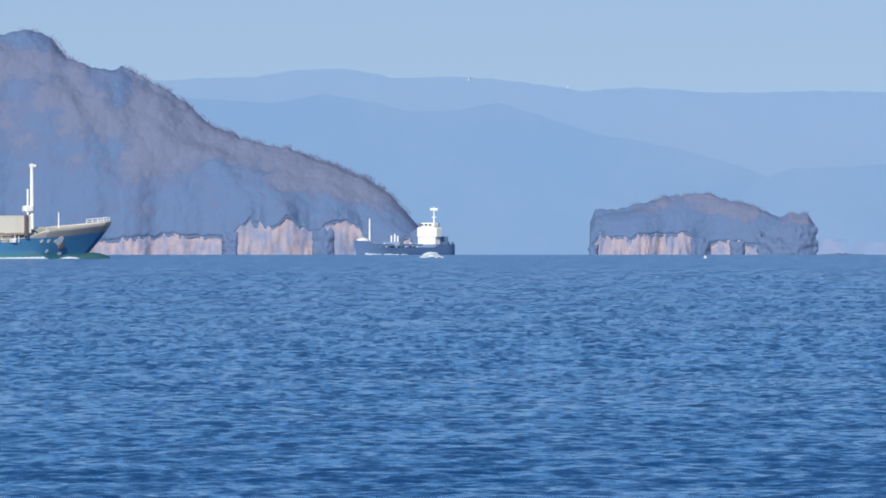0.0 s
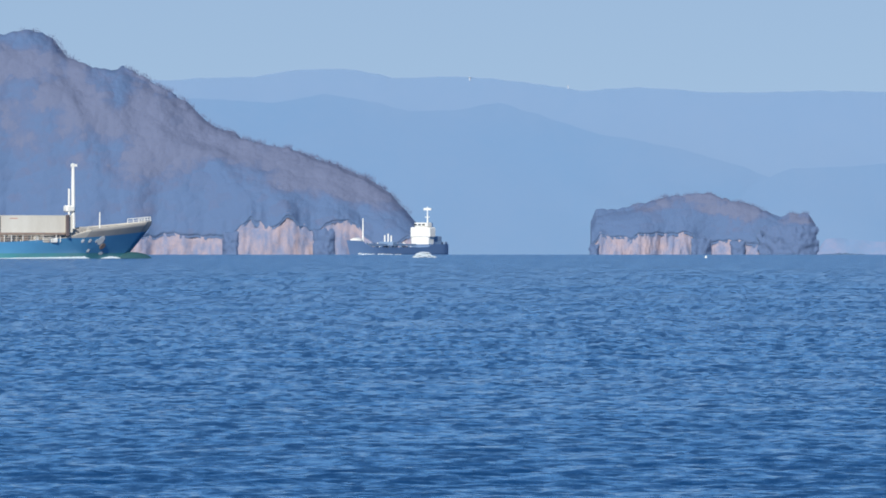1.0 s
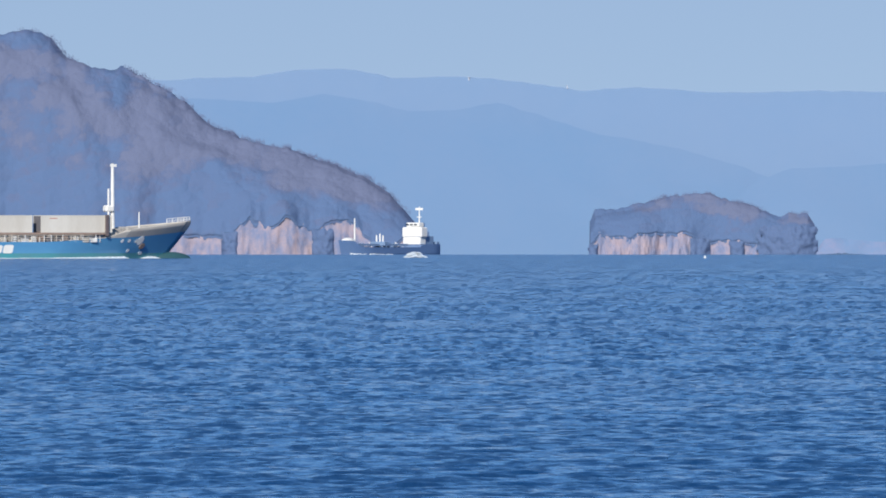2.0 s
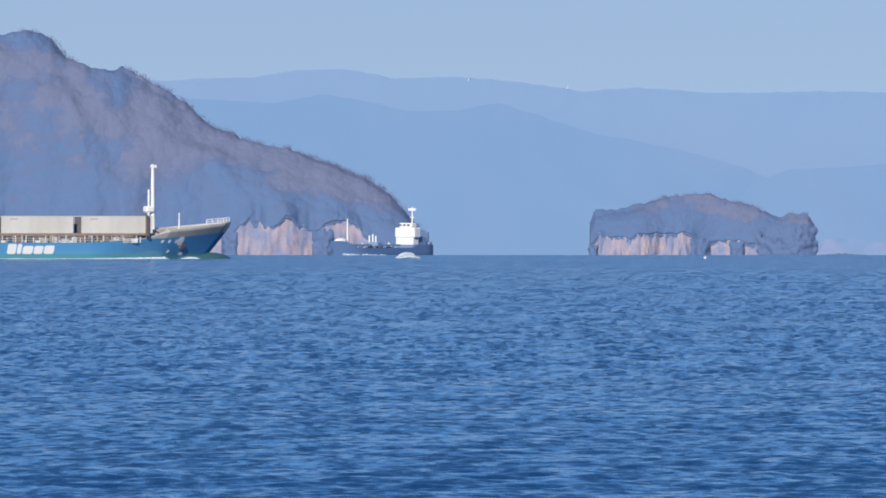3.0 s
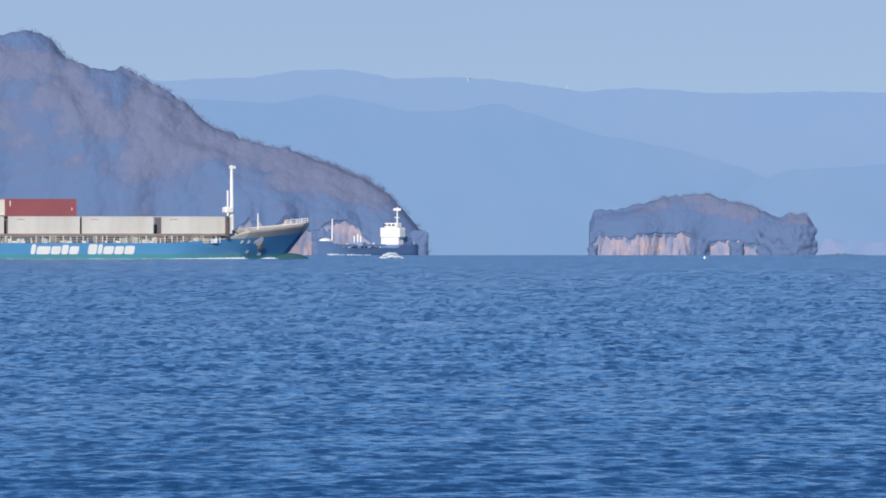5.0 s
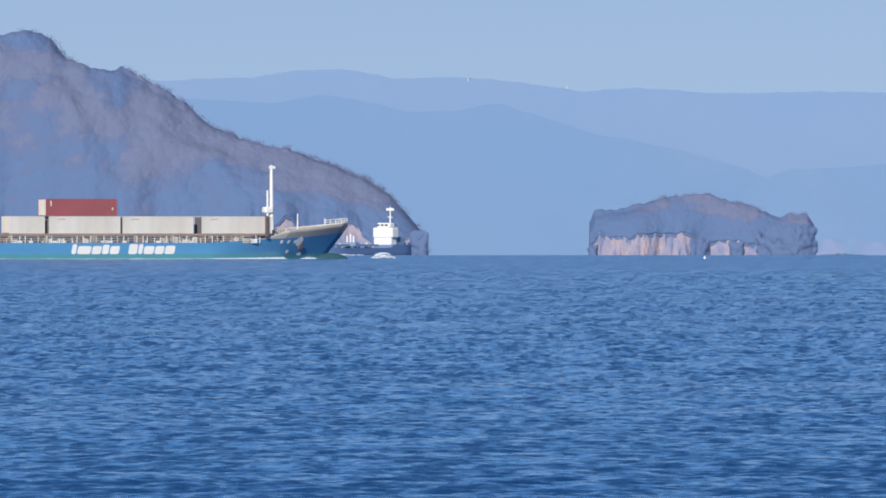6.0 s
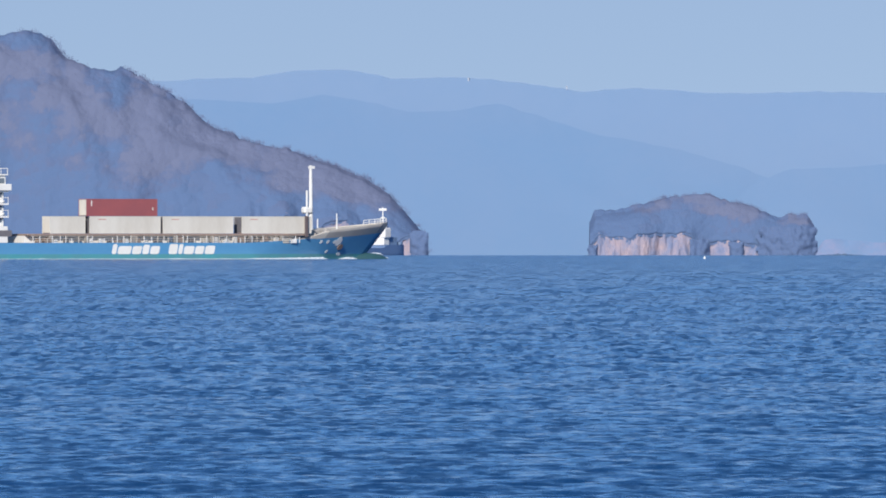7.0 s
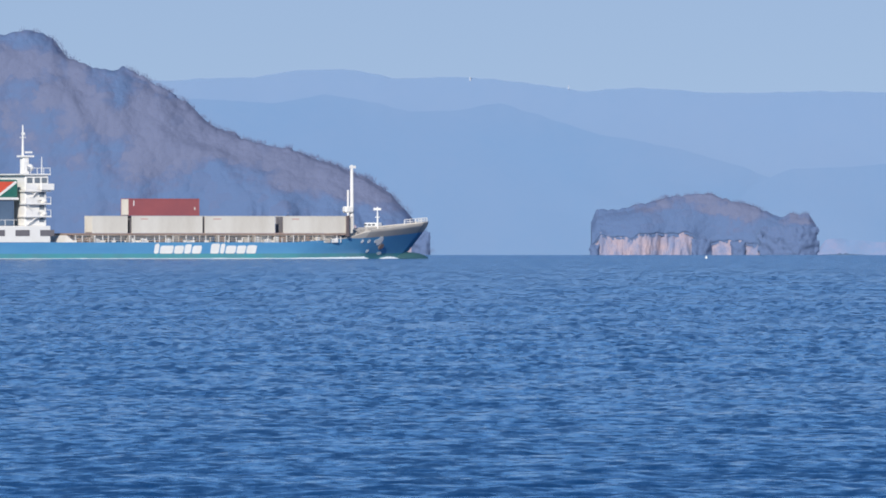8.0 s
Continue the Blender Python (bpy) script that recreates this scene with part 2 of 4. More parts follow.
def waves(seed, longest, count, slope, end, sink, wakes=()):
    """A wind sea out of sharp-crested wave trains that run towards the shore; short ones die out with distance."""
    rng = np.random.default_rng(seed)
    trains = []
    for i in range(count):
        size = longest * (0.30 / longest) ** (i / (count - 1))
        turn = rng.normal(0, 0.6)
        trains.append((size, turn, rng.uniform(0, 6.28), slope * size / 6.28 * rng.uniform(0.6, 1.3)))
    for size in (15.0, 21.0):
        trains.append((size * rng.uniform(0.85, 1.15), rng.normal(0, 0.12), rng.uniform(0, 6.28), 0.085))
    # short-crested chop, about half a metre from side to side, whose crests stand one behind the other, laid out by
    # angle and distance to fit the camera's view
    chop = []
    for i in range(56):
        side = 0.0005 * (0.006 / 0.0005) ** (i / 55)
        near = (0.6 * 300 ** 0.4 / side) ** (1 / 1.4)
        band = rng.uniform(0.5e-4, 0.85e-4) * (1 + 0.6 * (260 / near) ** 1.5)
        chop.append((near, rng.choice((-1, 1)) * 6.283 / side, 6.283 / band, rng.uniform(0, 6.28), rng.uniform(0.6, 1.3) * band / 0.9e-4))

    def lift(x, y, d):
        z = np.zeros_like(x)
        step = np.maximum(0.085, d * d * STEP)
        a, far = np.arctan2(x, y), 3.0 / np.maximum(d, 1.0)
        warp = 1.7 * np.sin(x * 0.21 + y * 0.05) + 1.3 * np.sin(y * 0.13 - x * 0.11)
        for size, turn, shift, tall in trains:
            k = 6.283 / size
            c = np.sin(k * (x * np.sin(turn) + y * np.cos(turn)) + shift + warp * min(1.5, 6 / size) * 0.6)
            gust = 0.6 + 0.5 * np.sin(x * 0.9 / size ** 0.5 + shift * 3 + y * 0.07) * np.sin(y * 0.31 / size ** 0.5 + shift * 5)
            z += tall * c * gust * np.clip(size / step / 2.2 - 0.8, 0, 1)
        ragged = np.clip((d - 125) / 160, 0, 1) * CHOP * (1 - 0.25 * np.clip((d - 330) / 450, 0, 1))
        for near, ka, kl, shift, tall in chop:
            fit = np.exp(-np.log(np.maximum(d, 1.0) / near) ** 2 / 0.3)
            z += tall * ragged * fit * np.sin(ka * a + kl * far + shift + 1.1 * np.sin(ka * 0.37 * a - 0.11 * kl * far + shift * 2))
        # old wakes run across as long slick strips, where the chop is smoothed out
        for d0, x0, x1 in wakes:
            edge = np.clip((x - x0) / 4, 0, 1) * np.clip((x1 - x) / 4, 0, 1)
            z *= 1 - 0.92 * edge * np.exp(-((d - d0 - 2.5 * np.sin(x * 0.22) - 0.25 * x) / (0.02 * d0)) ** 2)
        return z - sink * np.clip((d - 0.75 * end) / (0.25 * end), 0, 1)
    return lift


CHOP = 0.0034
WAKES = ((407.0, -18.0, -4.0), (640.0, -28.0, -6.0), (690.0, -8.0, 30.0), (930.0, -43.0, -20.0))


def build_sea():
    base_r = np.concatenate([np.linspace(0.0, 100, 12), np.geomspace(110, 4980, 260)])
    base_a = np.concatenate([np.linspace(-math.pi, -0.06, 60), np.linspace(-0.055, 0.055, 80), np.linspace(0.06, math.pi, 60)])
    v, f = sea_grid(base_r, base_a, lambda x, y, d: -np.interp(d, [0, 600, 1000, 1350], [0.6, 0.6, 0.12, 0.0]))
    water = grid_mesh("water", v, f, WATER)
    tagged(water, "wide blue sea ruffled by wind", "sea", kind="structure")
    out = [water]
    for seed, longest, end, sink in ((3, 1.2, 1400, 0.2), (8, 0.9, 250, 0.5)):
        radii = [112.0]
        while radii[-1] < end:
            radii.append(radii[-1] + max(0.085, radii[-1] ** 2 * STEP))
        v, f = sea_grid(np.array(radii), np.linspace(-0.0525, 0.0525, 950 if end > 1000 else 620), waves(seed, longest, 24, 0.052, end, sink, WAKES if end > 1000 else ()))
        w = grid_mesh("water", v, f, WATER)
        tagged(w, "rolling blue wavelets with dark troughs on the sea", "waves", kind="structure")
        out.append(w)
    return out


# ---- woods, slopes and cliffs ----
def ridge(points, x):
    xs, zs = zip(*points)
    return float(np.interp(x, xs, zs))


def crowns_mesh(name, crowns, mat, parent, seed, leaves=26, shoots=0):
    """Woods: each crown a low uneven dome of small leaf sprays that lies on the slope; crowns are (x, y, z, radius, height).
    shoots: how many thin upright twigs stand out of each crown."""
    if not crowns:
        return None
    rng = np.random.default_rng(seed)
    c = np.repeat(np.array(crowns), leaves, axis=0)
    n = len(c)
    out, up, side = np.array([0.0, -0.66, 0.75]), np.array([0.0, 0.75, 0.66]), np.array([1.0, 0.0, 0.0])
    way, far = rng.uniform(0, 6.283, n), np.sqrt(rng.random(n))
    lobe = 1 + 0.22 * np.sin(way * 3 + c[:, 0] * 3) + 0.15 * np.sin(way * 5 + c[:, 1] * 5)
    dome = np.clip(1 - far ** 2, 0, None) * 0.2 + rng.uniform(0, 0.05, n)
    dome[rng.random(n) < 0.06] *= 1.5
    flat = (far * lobe * c[:, 3])[:, None]
    p = c[:, :3] + flat * (np.cos(way)[:, None] * side + np.sin(way)[:, None] * up) + (dome * c[:, 4])[:, None] * out
    s = rng.uniform(0.20, 0.46, n)[:, None] * np.minimum(1.0, c[:, 3:4] / 1.6)
    face = rng.normal(size=(n, 3)) * 0.12 + out + (far * 0.15)[:, None] * (np.cos(way)[:, None] * side + np.sin(way)[:, None] * up)
    a = np.cross(face, rng.normal(size=(n, 3)))
    a /= np.linalg.norm(a, axis=1)[:, None]
    b = np.cross(face, a)
    b /= np.linalg.norm(b, axis=1)[:, None]
    v = np.stack([p + a * s, p + (b * 0.9 - a * 0.5) * s, p - (b * 0.8 + a * 0.6) * s], 1).reshape(-1, 3)
    if shoots:
        c = np.repeat(np.array(crowns), shoots, axis=0)
        n = len(c)
        foot = c[:, :3] + rng.normal(size=(n, 3)) * np.array([0.55, 0.3, 0.15]) * c[:, 3:4]
        tip = foot + np.stack([rng.normal(0, 0.35, n), rng.normal(0, 0.2, n), rng.uniform(0.6, 1.5, n)], -1) * c[:, 4:5]
        wide = np.array([[0.09, 0.0, 0.0]])
        v = np.concatenate([v, np.stack([foot - wide, foot + wide, tip], 1).reshape(-1, 3)])
    ob = grid_mesh(name, v, np.arange(len(v)).reshape(-1, 3), mat)
    ob.data.shade_flat()
    ob.parent = parent
    return tagged(ob, kind="stuff")


def land(name, label, profile, y0, depth, cliff_h, gaps, x0, x1, seed, size, bare_bias):
    """An island: a wooded slope behind a cliff foot. profile: (x, height) of the skyline, cliff_h(x): the cliff's height."""
    root = thing(name, label, "island", m=pose(0, 0, 0))
    rng = np.random.default_rng(seed)
    base = sea(0, y0) - 1.5

    def front(x):
        return y0 + 3.5 * math.sin(x * 0.09 + seed) + 0.9 * math.sin(x * 0.31)

    def cliff_top(x):
        return max(0.6, cliff_h(x) * (1 + 0.3 * noise.noise((x * 0.12, seed, 0)) + 0.3 * noise.noise((x * 0.5, seed, 3))))

    feet = {}
    peak = max(z for _, z in profile) - base

    def reach(x):
        """How deep the slope runs back, with its height."""
        return depth * (0.3 + 0.7 * (ridge(profile, x) - base) / peak)

    def ground(x, s):
        top = ridge(profile, x) - size * 0.7
        if x not in feet:
            feet[x] = (0.94 * sum(cliff_top(x + k) for k in (-1, 0, 1)) / 3, 0.9 * sum(cliff_h(x + k * 2.5) for k in (-3, -2, -1, 0, 1, 2, 3)) / 7)
        near, wide = feet[x]
        foot = base + 1.5 + near + (wide - near) * ease(0.0, 0.14, s)
        z = foot + (top - foot) * math.sin(min(1.0, s / 0.6) * 1.5708) ** 0.9
        if s > 0.6:
            z -= (z - base) * ((s - 0.6) / 0.4) ** 2
        lump = (noise.noise((x * 0.035, s * 4, seed)) + 0.5 * noise.noise((x * 0.09, s * 9, seed + 1))) * min(1, s * 4) * (top - foot) * 0.09
        crest = (1.3 * noise.noise((x * 0.11, seed, 1)) + 0.9 * noise.noise((x * 0.35, seed, 2))) * min(1.0, s / 0.6) ** 5
        return max(base, min(z + lump, max(top, foot)) + crest)

    nx, ns = 140, 40
    verts, faces = [], []
    for i in range(nx + 1):
        x = x0 + (x1 - x0) * i / nx
        for j in range(ns + 1):
            s = j / ns
            verts.append((x, y0 + (front(x) - y0) * max(0.0, 1 - s * 2.5) + 1.0 + s * reach(x), ground(x, s) + 0.1))
    for i in range(nx):
        for j in range(ns):
            a = i * (ns + 1) + j
            faces.append((a, a + ns + 1, a + ns + 2, a + 1))
    mesh_of("slope", verts, faces, HAZY_SOIL, root, True)
    # cliffs with ledges, buttresses and dark clefts
    verts, faces = [], []
    nx, nz = 360, 14
    for i in range(nx + 1):
        x = x0 + (x1 - x0) * i / nx
        h = cliff_top(x)
        for j in range(nz + 1):
            z = base + (h + 1.5) * j / nz
            rough = 1.6 * noise.noise((x * 0.16, z * 0.08, seed)) + 1.3 * noise.noise((x * 0.55, z * 0.12, seed + 4)) + 0.6 * noise.noise((x * 1.3, z * 0.7, seed + 6))
            verts.append((x, front(x) + 2.2 * j / nz + rough * (1 - 0.5 * j / nz) - 1.0, z))
    for i in range(nx):
        for j in range(nz):
            a = i * (nz + 1) + j
            faces.append((a, a + nz + 1, a + nz + 2, a + 1))
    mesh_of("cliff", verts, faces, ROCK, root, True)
    # the woods that cover the slope, from the cliff's brow over the ridge
    def place(x, s):
        return Vector((x, y0 + (front(x) - y0) * max(0.0, 1 - s * 2.5) + 1.0 + s * reach(x), ground(x, s)))

    def species_of(p, s):
        """0 evergreen, about a half bare grey-brown trees, 1 tawny ones."""
        mood = (1.3 * noise.noise((p.x * 0.022, p.z * 0.03, seed + 9)) + 0.7 * noise.noise((p.x * 0.07, p.z * 0.09, seed)) + bare_bias(p.x, s)
                + 0.35 * noise.noise((p.x * 0.22, p.z * 0.26, seed + 30)) + 0.2 * noise.noise((p.x * 0.7, p.z * 0.8, seed + 31)))
        tawny = noise.noise((p.x * 0.05, p.z * 0.08, seed + 20)) + 0.25 * noise.noise((p.x * 0.3, p.z * 0.35, seed + 21))
        return min(1.0, max(0.0, 0.35 + 0.9 * mood + (1.1 * max(0.0, tawny - 0.10) if mood > 0 else 0)))

    def swell(x, w):
        """How far a crown stands out of the canopy, as rounded heads of two sizes, and the crown's own tone."""
        gaps_big, seeds = noise.voronoi((x / size / 2.3, w / size / 2.0, seed))
        small = noise.voronoi((x / size / 0.9, w / size / 0.9, seed + 3))[0][0]
        tone = noise.noise(seeds[0] * 5.3 + Vector((0.37, 0.61, 0.13)))
        return size * (0.45 * (1 - min(1.0, gaps_big[0]) ** 2) + 0.20 * (1 - min(1.0, small) ** 2)), tone

    def woods(name, points, nrow, species, keep):
        quads = [(a, a + nrow, a + nrow + 1, a + 1) for a in range(len(points) - nrow) if (a + 1) % nrow and keep(a)]
        ob = mesh_of(name, points, quads, HAZY_CANOPY, root, True)
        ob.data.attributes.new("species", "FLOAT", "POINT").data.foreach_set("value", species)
        return tagged(ob, kind="stuff")

    fine = size * 0.24
    cols, rows = int((x1 - x0) / fine), int(depth * 0.8 / fine)
    bed, species, crest = [], [], []
    for i in range(cols + 1):
        x = x0 + (x1 - x0) * i / cols
        hang = 0.8 + 2.6 * max(0.0, noise.noise((x * 0.2, 3, seed)) + 0.6 * noise.noise((x * 0.7, 5, seed)) + 0.5 * noise.noise((x * 2.1, 8, seed)))
        for j in range(-5, rows + 1):
            s = max(0.0, 0.70 * j / rows)
            p = place(x, s)
            if j < 0:
                p += Vector((0, 0.7 + 0.16 * j, 0.2 * j * hang))
            out, tone = swell(x, p.z + 0.2 * (p.y - y0))
            out *= 1 + 0.19 * min(0, j)
            bed.append(p + Vector((0, -0.62, 0.5 + 0.35 * ease(0.4, 0.6, s))) * out + Vector((0, -0.1, 0.2)))
            species.append(min(1.0, max(0.0, species_of(p, s) + 0.45 * tone)))
            if s > 0.54 and species[-1] > 0.4 and rng.random() < 0.03:
                crest.append((*bed[-1], size * 0.8, size * 0.7))
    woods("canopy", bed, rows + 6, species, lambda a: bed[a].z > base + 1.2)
    # thickets that come down the clefts to the water
    for g0, g1, gh in gaps:
        nx, nz = max(8, int((g1 - g0 + 3) / 0.4)), max(8, int((gh + 3) / 0.4))
        sheet, edge = [], []
        for i in range(nx + 1):
            for j in range(nz + 1):
                gx, gz = g0 - 1.5 + (g1 - g0 + 3) * i / nx, base + 0.5 + (gh + 3) * j / nz
                rim = max(abs(2 * i / nx - 1) ** 3, (j / nz) ** 4) + 0.5 * noise.noise((gx * 0.5, gz * 0.4, seed + 7))
                edge.append(rim)
                sheet.append(Vector((gx, front(gx) - 2.2 - swell(gx, gz)[0] + 2.4 * max(0.0, rim) + 0.16 * (gz - base), gz)))
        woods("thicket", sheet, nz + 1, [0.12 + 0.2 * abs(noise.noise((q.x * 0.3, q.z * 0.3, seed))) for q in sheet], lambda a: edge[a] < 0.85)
    crowns_mesh("crest_spray", crest, HAZY_WOOD, root, seed + 3, leaves=4, shoots=5)
    return root


def headland_bias(x, s):
    """Bare woods high on the slope, tawny towards the point; evergreens on two knolls, above the cliffs and at the point."""
    u = 784.0 + x / 4350 * FOC
    low = -0.55 * (1 - ease(0.08, 0.22, s)) - 0.35 * ease(640, 700, u)
    knoll = -1.0 * ease(0.26, 0.42, s) * ease(135, 190, u + 40 * (0.6 - s)) * (1 - ease(195, 245, u)) - 1.1 * ease(0.42, 0.5, s) * (1 - ease(70, 125, u))
    glade = 0.5 * ease(380, 460, u) * (1 - ease(600, 650, u)) * ease(0.10, 0.2, s)
    return 0.08 + 0.42 * ease(0.15, 0.4, s) + low + knoll + glade


def build_land():
    d = 4350
    sky_line = [(across(u, d), above(v, d)) for u, v in
                ((-420, 20), (-200, 20), (-80, 38), (0, 50), (55, 52), (88, 60), (114, 90), (150, 110), (163, 116), (184, 108), (208, 114), (250, 134), (330, 182),
                 (380, 215), (430, 247), (510, 262), (600, 290), (650, 314), (690, 340), (720, 374), (745, 405), (753, 440), (760, 452))]
    tall = [(across(u, d), h) for u, h in ((-420, 6), (180, 7), (230, 8), (300, 9), (395, 9), (440, 14), (500, 15), (512, 17), (525, 13), (555, 11), (585, 14), (615, 16), (640, 11), (665, 5), (690, 4), (715, 8), (735, 8), (745, 3), (760, 1))]
    land("headland", "wooded headland with bare winter trees above pale sea cliffs", sky_line, 4300, 110,
         lambda x: ridge(tall, x), [(across(a, 4300), across(b, 4300), h) for a, b, h in ((396, 416, 9), (556, 584, 10), (730, 752, 9), (0, 150, 4))],
         across(-420, d), across(758, d), 5, 2.1, headland_bias)
    d = 4130
    sky_line = [(across(u, d), above(v, d)) for u, v in
                ((1036, 440), (1040, 400), (1052, 372), (1100, 368), (1130, 358), (1190, 348), (1222, 340), (1280, 350), (1340, 366),
                 (1368, 382), (1380, 384), (1392, 377), (1425, 377), (1440, 400), (1444, 440))]
    tall = [(across(u, d), h) for u, h in ((1036, 3), (1055, 8), (1110, 8), (1160, 9.5), (1222, 9), (1232, 4), (1260, 6), (1300, 6), (1340, 5), (1352, 2), (1444, 1))]
    land("islet", "small flat wooded islet with pale cliff faces", sky_line, 4100, 26,
         lambda x: ridge(tall, x), [(across(a, 4100), across(b, 4100), h) for a, b, h in ((1226, 1250, 5), (1344, 1440, 10), (1046, 1051, 3), (1296, 1310, 4))],
         across(1042, d), across(1438, d), 11, 1.5, lambda x, s: -0.9 + 1.3 * ease(0.16, 0.34, s) - 1.0 * ease(across(1320, 4130), across(1365, 4130), x) - 0.6 * (1 - ease(across(1060, 4130), across(1110, 4130), x)))


def build_ranges():
    """Far mountains: long ridges one behind the other, their haze painted as blue colour."""
    rows = ((4900, 0, "far mountain range coloured haze blue",
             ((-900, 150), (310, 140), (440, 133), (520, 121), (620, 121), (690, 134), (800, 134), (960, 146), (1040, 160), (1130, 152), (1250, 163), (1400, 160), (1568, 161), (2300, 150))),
            (4800, 1, "mountain ridge coloured haze blue",
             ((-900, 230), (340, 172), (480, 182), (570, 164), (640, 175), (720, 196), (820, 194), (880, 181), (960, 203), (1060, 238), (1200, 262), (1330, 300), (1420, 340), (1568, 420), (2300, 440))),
            (4700, 2, "low hills behind the strait, coloured haze blue",
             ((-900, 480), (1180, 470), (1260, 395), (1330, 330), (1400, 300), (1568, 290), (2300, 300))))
    for d, k, label, line in rows:
        pts = [(across(u, d), above(v, d)) for u, v in line]
        x0, x1 = pts[0][0], pts[-1][0]
        verts, faces = [], []
        nx, ns = 300, 12
        for i in range(nx + 1):
            x = x0 + (x1 - x0) * i / nx
            top = ridge(pts, x)
            rough = 0.9 * noise.noise((x * 0.03, k, 0)) + 0.6 * noise.noise((x * 0.15, k, 2))
            for j in range(ns + 1):
                s = j / ns
                z = -10 + (top + 10) * s + rough * s ** 8
                fold = 1.3 * noise.noise((x * 0.03 + s * 2.5, s * 5.0, k + 5)) * math.sin(s * 3.14)
                verts.append((x, d + s * 0.7 * (top + 10) + fold, z))
        for i in range(nx):
            for j in range(ns):
                a = i * (ns + 1) + j
                faces.append((a, a + ns + 1, a + ns + 2, a + 1))
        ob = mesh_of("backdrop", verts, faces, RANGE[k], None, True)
        tagged(ob, label, "mountains", kind="structure")
    # two tiny white buildings on the far ridge
    for u, v, w in ((829, 141, 0.7), (1003, 156, 0.6)):
        x, z = across(u, 4960), above(v, 4960)
        y = 4900 + 0.7 * (z + 10)
        hut = thing("hilltop_building", "tiny white building on the far hazy ridge", "building", m=pose(x, y, z))
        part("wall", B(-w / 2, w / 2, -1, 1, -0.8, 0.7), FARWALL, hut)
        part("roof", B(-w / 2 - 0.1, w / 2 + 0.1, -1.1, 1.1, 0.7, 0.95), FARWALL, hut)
    # low pale shore cliffs beyond the islet
    verts, faces = [], []
    d = 4640
    for i in range(121):
        x = across(1436 + 300 * i / 120, d)
        h = (6.0 + 2.5 * noise.noise((x * 0.06, 1, 1))) * ease(across(1436, d), across(1462, d), x)
        for j in range(5):
            verts.append((x, d + 4 * j / 4 + 2 * noise.noise((x * 0.1, j, 3)), -9.5 + (h + 3) * j / 4))
    for i in range(120):
        for j in range(4):
            a = i * 5 + j
            faces.append((a, a + 5, a + 6, a + 1))
    tagged(mesh_of("backdrop", verts, faces, FARROCK, None, True), "pale far shore with haze mixed into its colour", "shore", kind="structure")


# ---- container ship ----
# Ship's own space: x forward from the stem head, y to port, z from the waterline.
STERN, BEAM = -92.0, 13.0


def low_edge(x):
    """Height of the blue hull's upper edge."""
    return 2.45 + 0.6 * ease(-28.0, -14.0, x) + 0.95 * max(0.0, (x + 14.0) / 14.0) ** 1.3


def top_edge(x):
    """Height of the bulwark's top."""
    return 2.5 + 0.6 * ease(-28.0, -16.0, x) + 1.15 * ease(-17.0, -12.6, x) + 1.25 * max(0.0, (x + 13.0) / 13.0) ** 1.2


def hull_point(u, z, side, grow=0.0):
    """A point of the shell: u from the stern (0) to the stem (1), z the height."""
    stem = -4.6 * (1 - min(1.0, max(0.0, z) / 5.2)) ** 1.1
    x = STERN + (stem - STERN) * u
    q = max(0.0, (u - 0.72) / 0.28)
    full = 2.6 - 0.9 * min(1.0, max(0.0, z) / 5.0)
    half = BEAM / 2 * (1 - q ** (1.5 + 0.9 * min(1.0, max(0, z) / 5))) if q > 0 else BEAM / 2
    p = max(0.0, (0.08 - u) / 0.08)
    half *= 1 - 0.22 * p * p
    half *= 1 - 0.12 * max(0.0, -z / 2.0)
    return Vector((x, side * (half + grow), z))


def shell(name, z_of, mat, root, u0=0.0, rows=4, thick=0.0, label="", u1=1.0, sides=(-1, 1)):
    """Both sides of the shell between two heights z_of(x) -> (low, high)."""
    bm = bmesh.new()
    cols = [u0 + (u1 - u0) * (i / 72) for i in range(73)]
    for side in sides:
        skins = []
        for inner in ((0.0,) if not thick else (0.0, -thick)):
            grid = []
            for u in cols:
                x = STERN * (1 - u)
                lo, hi = z_of(x)
                grid.append([bm.verts.new(hull_point(u, lo + (hi - lo) * j / rows, side, inner if u < 0.985 else 0)) for j in range(rows + 1)])
            for i in range(len(cols) - 1):
                for j in range(rows):
                    bm.faces.new((grid[i][j], grid[i + 1][j], grid[i + 1][j + 1], grid[i][j + 1]))
            skins.append(grid)
        if thick:
            for i in range(len(cols) - 1):
                bm.faces.new((skins[0][i][-1], skins[0][i + 1][-1], skins[1][i + 1][-1], skins[1][i][-1]))
    bmesh.ops.remove_doubles(bm, verts=bm.verts, dist=0.002)
    bmesh.ops.recalc_face_normals(bm, faces=bm.faces)
    return part(name, bm, mat, root, label, smooth=True)


